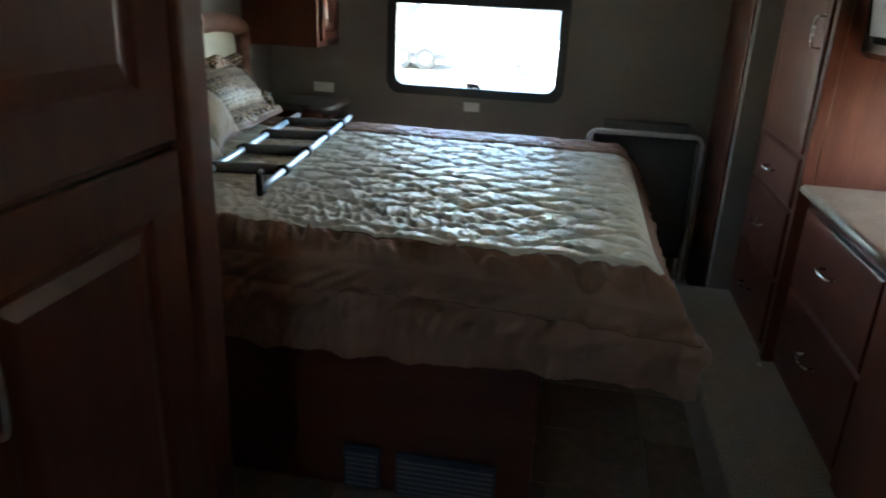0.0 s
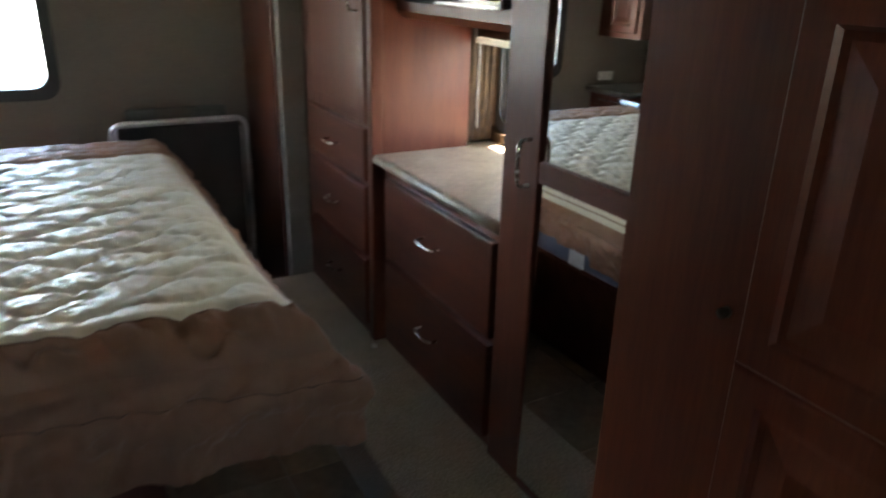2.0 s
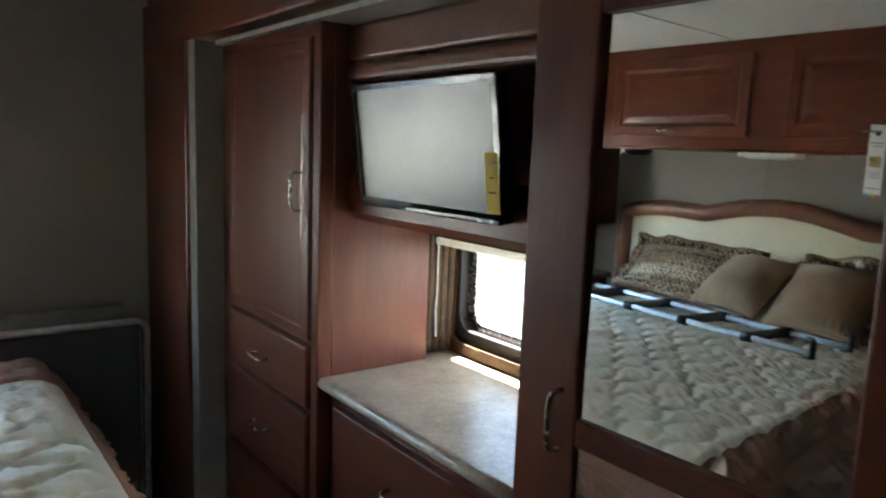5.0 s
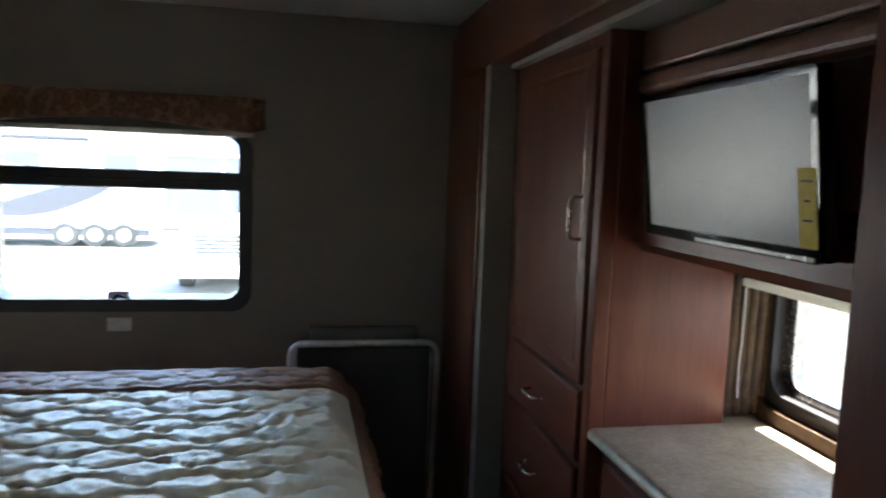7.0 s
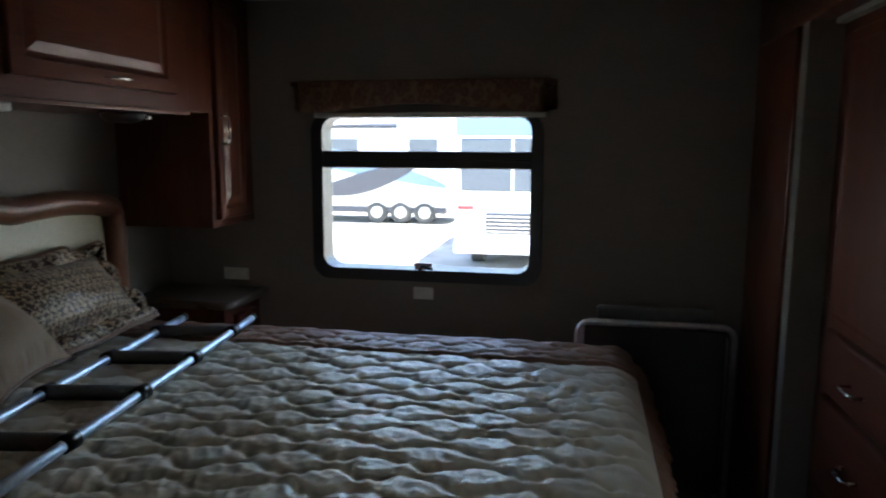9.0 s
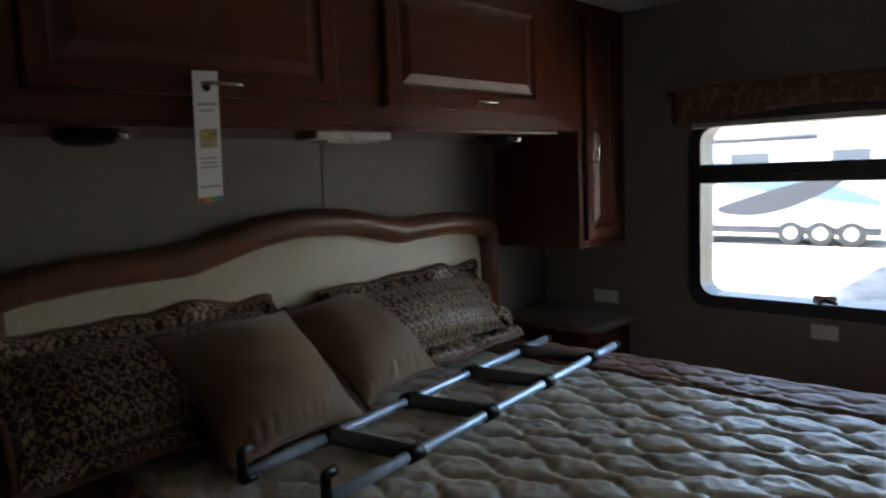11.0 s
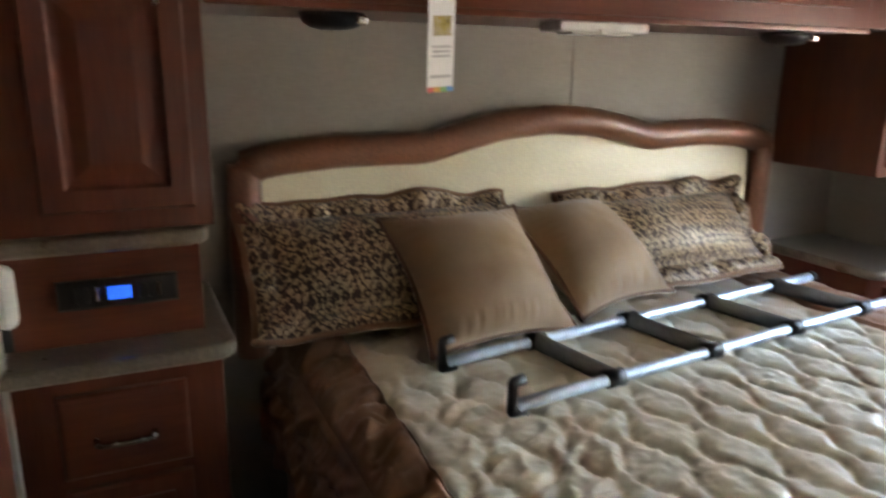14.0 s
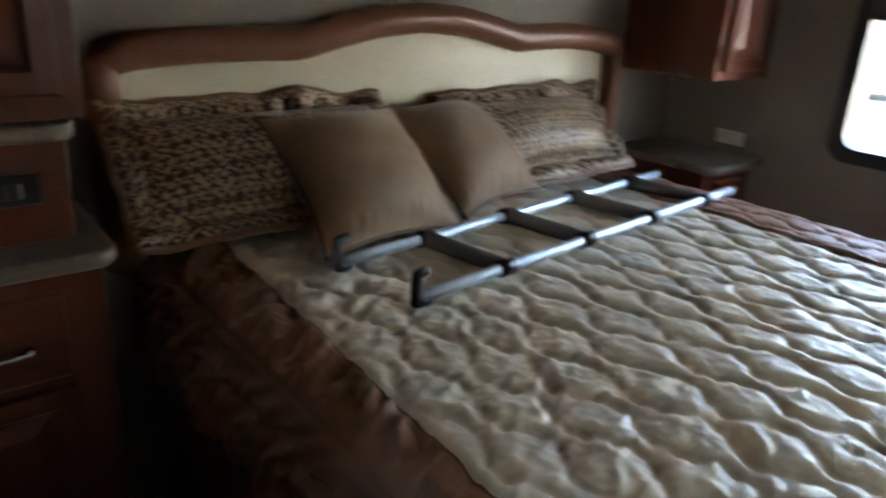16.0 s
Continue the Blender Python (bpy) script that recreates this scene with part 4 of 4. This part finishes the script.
def leaning(bl, br, lean, h):
    """The pose of a cushion whose lower edge runs from bl to br and which leans back by lean degrees from upright."""
    bl, br = Vector(bl), Vector(br)
    u = (br - bl).normalized()
    back = u.cross(Vector((0, 0, 1)))
    back = -back if back.x > 0 else back
    v = (Vector((0, 0, 1)) * math.cos(radians(lean)) + back * math.sin(radians(lean))).normalized()
    v = (v - u * v.dot(u)).normalized()
    wv = u.cross(v)
    mid = (bl + br) / 2 + v * h / 2
    return Matrix(((u.x, v.x, wv.x, mid.x), (u.y, v.y, wv.y, mid.y), (u.z, v.z, wv.z, mid.z), (0, 0, 0, 1)))


pillow("pillow_sham", 0.66, 0.275, 0.18, leaning((-1.20, 1.59, 0.640), (-1.20, 2.29, 0.640), 42, 0.335), brocade_cloth, "brown and gold brocade pillow sham leaning on the headboard", 0.055, group="bed pillows", pinch=0.10)
pillow("pillow_sham", 0.62, 0.250, 0.17, leaning((-1.20, 2.49, 0.645), (-1.20, 3.14, 0.645), 43, 0.310), brocade_cloth, "brown and gold brocade pillow sham leaning on the headboard", 0.055, group="bed pillows", pinch=0.10)
pillow("throw_pillow", 0.395, 0.385, 0.20, leaning((-1.010, 1.912, 0.622), (-1.033, 2.300, 0.622), 50, 0.385), tan_satin, "tan satin throw pillow with brown piping", group="throw pillows", pinch=0.13)
pillow("throw_pillow", 0.395, 0.380, 0.20, leaning((-1.082, 2.345, 0.622), (-1.182, 2.735, 0.622), 52, 0.380), tan_satin, "tan satin throw pillow with brown piping", group="throw pillows", pinch=0.13)


def bunk_ladder():
    l = thing("bunk_ladder", (-0.95, 2.6, 0.60), "aluminium bunk ladder with grey foam rungs lying on the bed", "ladder")
    z = 0.622
    ends = (((-0.757, 1.968), (-0.890, 3.270)), ((-0.985, 1.932), (-1.130, 3.222)))
    for (a, b) in ends:
        pts = [(a[0] + (b[0] - a[0]) * k / 12, a[1] + (b[1] - a[1]) * k / 12, z) for k in range(13)]
        rail = part("rail", tube(pts, 0.0125, 14), aluminium, l, "", True)
        part("end_cap", tube([(b[0], b[1] - 0.01, z), (b[0] - 0.002, b[1] + 0.012, z)], 0.0145, 12), black_plastic, rail, "black end cap", True)
        hook = arc([(a[0], a[1] + 0.02, z - 0.012), (a[0] + 0.001, a[1] - 0.012, z - 0.012), (a[0] + 0.001, a[1] - 0.012, z + 0.048), (a[0] - 0.003, a[1] + 0.014, z + 0.050)], 4, 0.006)
        part("hook", tube(hook, 0.0105, 10), black_plastic, rail, "black rubber coated hook", True)
    for q in (0.185, 0.41, 0.635, 0.86):
        p, r = [Vector((a[0] + (b[0] - a[0]) * q, a[1] + (b[1] - a[1]) * q, z)) for a, b in ends]
        d = (r - p).normalized()
        rung = part("rung", tube([p + d * (0.24 * k / 6) for k in range(7)], [0.019, 0.0195, 0.019, 0.0195, 0.019, 0.0195, 0.019], 12), grey_foam, l, "grey foam rung", True)
        for e in (p, r):
            part("collar", tube([e - Vector((0.002, 0.022, 0)), e + Vector((-0.002, 0.022, 0))], 0.0195, 12), black_plastic, rung, "black plastic collar", True)


bunk_ladder()


def folding_chair():
    c = thing("folding_chair", (0.5, 3.56, FLOOR), "folded chair with chromed tube frame and grey panel by wall", "chair")
    y = 3.545
    def bend(o, top, yy):
        return arc([(0.238 + o, yy - 0.02, FLOOR), (0.238 + o, yy, top), (0.776 - o, yy, top), (0.764 - o, yy - 0.02, FLOOR)], 8, 0.055)
    part("frame", tube(bend(0, 0.604, y), 0.011, 12), chrome, c, "chromed steel tube frame", True)
    part("panel", box(0.262, 0.752, y + 0.008, y + 0.024, -0.02, 0.585, 0.008), grey_fabric, c, "dark grey fabric panel")
    part("rear_frame", tube(bend(0.02, 0.585, y + 0.045), 0.010, 10), chrome, c, "chromed rear tube", True)
    part("seat", box(0.305, 0.712, y + 0.058, y + 0.085, 0.20, 0.650, 0.010), plain("grey_moulded_seat", (0.14, 0.14, 0.13), 0.6), c, "grey moulded edge")


folding_chair()

# ---- small things at the head of the bed ----
def reading_speaker(y):
    s = thing("cabinet_speaker", (-1.25, y, 1.329), "round black speaker under the overhead cabinet", "speaker", "speakers over the bed")
    bm = bmesh.new()
    rim = [(0.0, -0.034), (0.030, -0.033), (0.050, -0.028), (0.063, -0.019), (0.068, -0.009), (0.068, 0.0)]
    loops = [[bm.verts.new((-1.235 + r * math.cos(2 * math.pi * k / 32), y + r * math.sin(2 * math.pi * k / 32), 1.3285 + d)) for k in range(32)] for r, d in rim[1:]]
    for a, b in zip(loops, loops[1:]):
        for k in range(32):
            bm.faces.new((a[k], a[(k + 1) % 32], b[(k + 1) % 32], b[k]))
    bm.faces.new(loops[0])
    bm.faces.new(loops[-1])
    part("body", bm, black_plastic, s, smooth=True)
    part("badge", box(-1.178, -1.166, y + 0.03, y + 0.055, 1.305, 1.322, 0.004), nickel, s, "small metal switch")
    return s


reading_speaker(1.775)
reading_speaker(3.10)


def cabinet_lamp():
    l = thing("under_cabinet_lamp", (-1.15, 2.39, 1.329), "white plastic reading lamp fixed under the overhead cabinet, off", "lamp")
    part("housing", box(-1.21, -1.120, 2.262, 2.512, 1.306, 1.328, 0.006), white_plastic, l)
    part("lens", box(-1.195, -1.128, 2.30, 2.475, 1.300, 1.306, 0.002), ceiling_vinyl, l)
    part("switch", box(-1.123, -1.112, 2.37, 2.39, 1.300, 1.312, 0.002), white_plastic, l)


cabinet_lamp()


def hang_tag():
    g = thing("hang_tag", (-1.045, 1.957, 1.30), "white printed paper tag hanging on a cabinet handle", "tag")
    m = Matrix.Translation((-1.064, 1.945, 1.306)) @ Matrix.Rotation(radians(2.5), 4, "X") @ Matrix.Rotation(radians(7), 4, "Y") @ Matrix.Rotation(radians(8), 4, "Z")
    def loc(bm):
        bmesh.ops.transform(bm, matrix=m, verts=bm.verts)
        return bm
    part("card", loc(box(0, 0.0012, -0.031, 0.031, -0.132, 0.130)), plain("white_card", (0.80, 0.80, 0.78), 0.55, speck=0.02), g)
    part("picture", loc(box(0.0012, 0.0018, -0.020, 0.022, -0.022, 0.016)), laminate("picture_print", ((0.03, 0.03, 0.03), (0.45, 0.33, 0.05), (0.5, 0.5, 0.5)), 60, 0.5), g, "small yellow and black picture")
    for z0, z1, w in ((0.062, 0.068, 0.022), (0.050, 0.055, 0.018), (-0.045, -0.041, 0.022), (-0.054, -0.050, 0.020), (-0.063, -0.059, 0.022), (-0.104, -0.098, 0.024)):
        part("print_line", loc(box(0.0012, 0.0017, -w, w, z0, z1)), plain("pale_grey_print", (0.42, 0.42, 0.42), 0.6), g, "line of small grey print")
    for k, c in enumerate(((0.6, 0.12, 0.10), (0.65, 0.35, 0.08), (0.20, 0.45, 0.16), (0.10, 0.30, 0.6))):
        part("colour_bar", loc(box(0.0012, 0.0018, -0.031 + 0.0155 * k, -0.0155 + 0.0155 * k, -0.132, -0.122)), plain("bar_ink", c, 0.5), g, "coloured bar")
    bm = bmesh.new()
    bmesh.ops.create_cone(bm, cap_ends=True, segments=20, radius1=0.010, radius2=0.010, depth=0.002, matrix=Matrix.Translation((0.0012, 0.002, 0.100)) @ Matrix.Rotation(radians(90), 4, "Y"))
    part("punch_hole", loc(bm), black_plastic, g)


hang_tag()

structure("trim_wall_seam", box(WX, WX + 0.004, 2.548, 2.566, 1.10, 1.328, 0.001), wall_paper, "narrow wall paper batten", "trim")


def ceiling_vent():
    v = thing("ceiling_vent", (-0.65, 3.19, CEIL), "round white ceiling air vent", "vent")
    bm = bmesh.new()
    bmesh.ops.create_cone(bm, cap_ends=True, segments=36, radius1=0.062, radius2=0.075, depth=0.012, matrix=Matrix.Translation((-0.65, 3.19, CEIL - 0.006)))
    part("ring", bm, white_plastic, v)
    for k in range(5):
        w = radians(72 * k)
        part("slot", box(-0.65 + 0.028 * math.cos(w) - 0.010, -0.65 + 0.028 * math.cos(w) + 0.010, 3.19 + 0.028 * math.sin(w) - 0.004, 3.19 + 0.028 * math.sin(w) + 0.004, CEIL - 0.0135, CEIL - 0.0118), black_plastic, v, "dark slot")


ceiling_vent()


scrap = thing("paper_scrap", (0.905, 2.44, SF), "tiny white paper scrap on the carpet", "scrap")
part("shred", outline_slab([(0.890, 2.430), (0.905, 2.425), (0.912, 2.445), (0.896, 2.452)], SF + 0.001, SF + 0.006, 0.001), white_plastic, scrap)


# ---- doorway and hall ----
def hall_pantry():
    d = thing("hall_pantry", (-0.51, 0.85, FLOOR), "dark cherry pantry with an upper and a lower raised-panel door", "cabinet")
    part("face_frame", box(-0.5195, -0.512, 0.51, 1.094, FLOOR, CEIL - 0.002, 0.001), cherry, d)
    pl = facing("x", -0.5118, 1)
    part("upper_door", loft_panel(pl, 0.55, 1.085, 0.962, 1.75, raised(0.10)), cherry, d)
    low = part("lower_door", loft_panel(pl, 0.55, 1.085, FLOOR + 0.05, 0.948, raised(0.10)), cherry, d)
    bow_handle(facing("x", -0.493, 1), 0.615, 0.755, 0.115, "b", low, chrome)


hall_pantry()
structure("trim_door_jamb", box(-0.578, -0.478, 1.095, 1.172, FLOOR, CEIL, 0.006), cherry, "cherry door jamb", "trim")
structure("trim_wall_panel", box(-1.00, -0.579, 1.121, 1.132, FLOOR, CEIL, 0.003), cherry, "cherry panel on the partition", "trim")
structure("trim_corner_bead", box(-1.078, -1.066, 1.12, 1.133, FLOOR, CEIL, 0.003), slide_paper, "pale corner bead", "trim")


def hall_closet():
    d = thing("closet_door", (0.63, 0.5, FLOOR), "cherry raised-panel closet door in the hall", "door")
    part("slab", box(0.632, 0.6445, 0.19, 0.850, FLOOR + 0.03, 1.755, 0.002), cherry, d)
    pl = facing("x", 0.6318, -1)
    for z0, z1 in ((FLOOR + 0.031, 0.843), (0.844, 1.205), (1.206, 1.754)):
        part("panel", loft_panel(pl, 0.191, 0.849, z0, z1, [(0, 0), (0, 0.006), (0.003, 0.009), (0.034, 0.009), (0.038, 0.003), (0.046, 0.002), (0.075, 0.007), (0.08, 0.008)]), cherry, d)
    part("catch", tube([(0.6445, 0.882, 0.880), (0.634, 0.882, 0.880)], 0.006, 12), black_plastic, d, "small black catch", True)


hall_closet()

# ---- outside ----
G = -1.5
asphalt = plain("pale_asphalt", (0.24, 0.23, 0.21), 0.9, speck=0.25, scale=0.8)
structure("ground", box(-900, 900, -900, 900, G - 0.15, G), asphalt, "pale asphalt lot reaching the horizon", "ground")
rv_white = plain("white_gel_coat", (0.72, 0.73, 0.74), 0.25, scale=1.5, speck=0.03)
# dark paint, glass and tyres lightened to give the washed-out glare outside
rv_dark = plain("washed_out_swoosh_paint", (0.055, 0.06, 0.075), 0.25)
rv_blue = plain("slate_blue_paint", (0.16, 0.24, 0.33), 0.3)
rv_glass = plain("washed_out_rv_glass", (0.10, 0.12, 0.14), 0.06)
rubber = plain("washed_out_tyre_rubber", (0.07, 0.07, 0.065), 0.85)
leaf = plain("tree_leaves", (0.07, 0.11, 0.035), 0.7, speck=0.4, scale=2.0)
bark = plain("tree_bark", (0.09, 0.065, 0.045), 0.9, speck=0.3)


def wheel(parent, x, y, side, r=0.38):
    bm = bmesh.new()
    turn = Matrix.Rotation(radians(90), 4, "X")
    bmesh.ops.create_cone(bm, cap_ends=True, segments=28, radius1=r, radius2=r, depth=0.24, matrix=Matrix.Translation((x, y, G + r)) @ turn)
    bmesh.ops.bevel(bm, geom=[e for e in bm.edges if abs(e.verts[0].co.y - e.verts[1].co.y) < 1e-5], offset=0.03, segments=2, affect="EDGES")
    w = part("wheel", bm, rubber, parent)
    bm = bmesh.new()
    bmesh.ops.create_cone(bm, cap_ends=True, segments=24, radius1=r * 0.62, radius2=r * 0.5, depth=0.05, matrix=Matrix.Translation((x, y + side * 0.125, G + r)) @ turn)
    part("rim", bm, silver_plastic, w)


def swoosh(parent, x0, x1, y, z0, z1, mat):
    bm = bmesh.new()
    n = 24
    rows = []
    for k in range(n + 1):
        q = k / n
        x = x0 + (x1 - x0) * q
        mid = z0 + (z1 - z0) * (q ** 1.6)
        w = 0.06 + 0.30 * math.sin(math.pi * q) ** 0.8
        rows.append([bm.verts.new((x, y, mid - w)), bm.verts.new((x, y, mid + w)), bm.verts.new((x, y + 0.02, mid + w)), bm.verts.new((x, y + 0.02, mid - w))])
    for a, b in zip(rows, rows[1:]):
        for k in range(4):
            bm.faces.new((a[k], b[k], b[(k + 1) % 4], a[(k + 1) % 4]))
    part("stripe", bm, mat, parent, "painted stripe")


def trailer():
    t = thing("travel_trailer", (-10.5, 26.0, G), "white three-axle travel trailer with dark curved stripes", "trailer")
    y = 24.8
    part("body", box(-17.0, -4.0, y, y + 2.5, G + 0.55, G + 3.75, 0.12, 3), rv_white, t)
    part("skirt", box(-16.6, -4.3, y + 0.03, y + 2.4, G + 0.35, G + 0.56, 0.03), rv_dark, t)
    for k in range(3):
        wheel(t, -6.75 + 0.85 * k, y + 0.10, -1)
    for x0, x1, z0, z1 in ((-15.4, -14.0, 2.1, 2.9), (-12.6, -11.4, 2.1, 2.9), (-8.6, -7.4, 2.2, 2.9), (-5.6, -4.6, 2.2, 2.9)):
        part("window", box(x0, x1, y - 0.02, y + 0.02, G + z0, G + z1, 0.01), rv_glass, t)
    part("door", box(-10.4, -9.7, y - 0.025, y + 0.02, G + 0.7, G + 2.7, 0.01), rv_white, t)
    part("awning", tube([(-14.5, y - 0.1, G + 3.35), (-6.0, y - 0.1, G + 3.35)], 0.09, 10), rv_dark, t, "rolled dark awning", True)
    swoosh(t, -16.5, -7.5, y - 0.014, G + 1.0, G + 2.6, rv_dark)
    swoosh(t, -12.0, -4.3, y - 0.030, G + 2.6, G + 1.3, rv_blue)
    swoosh(t, -9.0, -5.2, y - 0.046, G + 1.1, G + 2.1, rv_dark)
    swoosh(t, -15.5, -10.5, y - 0.046, G + 2.5, G + 1.6, rv_dark)
    part("roof_unit", box(-11.0, -9.8, y + 0.8, y + 1.7, G + 3.75, G + 4.1, 0.08, 3), rv_white, t, "white roof air conditioner")


trailer()


def motorhome():
    t = thing("motorhome", (-1.2, 18.0, G), "white and blue motorhome seen from its front", "motorhome")
    y, x0, x1 = 15.9, -2.45, 0.05
    part("body", box(x0, x1, y + 0.12, y + 10, G + 0.45, G + 3.7, 0.14, 3), rv_white, t)
    part("nose", box(x0 + 0.05, x1 - 0.05, y, y + 0.3, G + 0.55, G + 1.62, 0.10, 3), rv_white, t)
    part("windscreen", box(x0 + 0.15, x1 - 0.15, y + 0.09, y + 0.14, G + 1.75, G + 2.85, 0.04), rv_glass, t)
    part("centre_post", box(-1.225, -1.175, y + 0.08, y + 0.10, G + 1.75, G + 2.85), rv_white, t)
    part("cap", box(x0 + 0.02, x1 - 0.02, y + 0.08, y + 0.4, G + 2.9, G + 3.6, 0.08, 3), rv_blue, t, "slate blue front cap")
    g = part("grille", box(-1.75, -0.65, y - 0.02, y + 0.02, G + 0.85, G + 1.30, 0.02), rv_dark, t)
    for k in range(5):
        part("bar", box(-1.72, -0.68, y - 0.04, y - 0.018, G + 0.89 + 0.08 * k, G + 0.92 + 0.08 * k), silver_plastic, g)
    for x in (x0 + 0.38, x1 - 0.38):
        part("headlight", box(x - 0.2, x + 0.2, y - 0.03, y + 0.03, G + 1.0, G + 1.25, 0.03), silver_plastic, t, "clear headlight")
    part("bumper", box(x0 + 0.02, x1 - 0.02, y - 0.08, y + 0.1, G + 0.42, G + 0.68, 0.05, 3), rv_white, t)
    part("red_marker", box(x0 + 0.1, x0 + 0.45, y - 0.03, y, G + 1.36, G + 1.44, 0.01), plain("red_trim", (0.4, 0.05, 0.05), 0.4), t, "red trim strip")
    for x in (x0 + 0.35, x1 - 0.35):
        bm = bmesh.new()
        bmesh.ops.create_cone(bm, cap_ends=True, segments=24, radius1=0.45, radius2=0.45, depth=0.28, matrix=Matrix.Translation((x, y + 1.6, G + 0.45)) @ Matrix.Rotation(radians(90), 4, "Y"))
        part("wheel", bm, rubber, t)


motorhome()


def tree(x, y, h, seed):
    rnd = random.Random(seed)
    t = thing("tree", (x, y, G), "broad green roadside tree round the lot", "tree", "trees behind the lot")
    part("trunk", tube([(x + 0.1 * math.sin(k), y, G + h * 0.5 * k / 5) for k in range(6)], [0.32 - 0.04 * k for k in range(6)], 8), bark, t, smooth=True)
    bm = bmesh.new()
    for k in range(7):
        w = rnd.uniform(0, 6.28)
        tube([(x, y, G + h * 0.35), (x + h * 0.14 * math.cos(w), y + h * 0.14 * math.sin(w), G + h * 0.55), (x + h * 0.24 * math.cos(w), y + h * 0.24 * math.sin(w), G + h * rnd.uniform(0.6, 0.85))], [0.14, 0.08, 0.03], 6, bm)
    part("limbs", bm, bark, t)
    verts, faces = [], []
    for k in range(1500):
        u, v, w = rnd.gauss(0, 1), rnd.gauss(0, 1), rnd.gauss(0, 1)
        n = math.sqrt(u * u + v * v + w * w) or 1
        r = rnd.uniform(0.45, 1.0) * (1 + 0.25 * math.sin(3 * u + seed) * math.cos(2 * w))
        c = Vector((x + u / n * r * h * 0.32, y + v / n * r * h * 0.32, G + h * 0.66 + w / n * r * h * 0.33))
        a = Vector((rnd.uniform(-1, 1), rnd.uniform(-1, 1), rnd.uniform(-1, 1))).normalized() * 0.32
        b = a.cross(Vector((rnd.uniform(-1, 1), rnd.uniform(-1, 1), 1))).normalized() * 0.24
        i = len(verts)
        verts += [c - a, c + b, c + a, c - b]
        faces.append((i, i + 1, i + 2, i + 3))
    me = bpy.data.meshes.new("crown")
    me.from_pydata([tuple(p - Vector((x, y, G))) for p in verts], [], faces)
    me.materials.append(leaf)
    new("crown", me).parent = t


# the last two are unseen, added beyond the slide-out window against its sky
for k, (x, y, h) in enumerate(((-19, 44, 5.0), (-12, 47, 5.6), (-5, 45, 4.8), (2, 48, 5.4), (8, 46, 4.6), (38, 6, 8.0), (36, -6, 9.0))):
    tree(x, y, h, k + 3)

# ---- tiles of the floor ----
floor_ob = bpy.data.objects["floor"]
TS = 0.305
tile_mesh = bpy.data.meshes.new("tile")
tbm = box(-TS / 2 + 0.003, TS / 2 - 0.003, -TS / 2 + 0.003, TS / 2 - 0.003, -0.005, 0.0, 0.0012, 1)
tbm.to_mesh(tile_mesh)
tbm.free()
tile_mesh.materials.append(tile_mat)
for i in range(-3, 3):
    for j in range(-6, 13):
        x, y = -0.115 + TS * (i + 0.5), TS * (j + 0.5)
        if x < 0.65 and -0.9 < x - TS / 2 and y < 3.6:
            ob = new("tile", tile_mesh)
            ob.parent = floor_ob
            ob.location = (x, y, FLOOR)
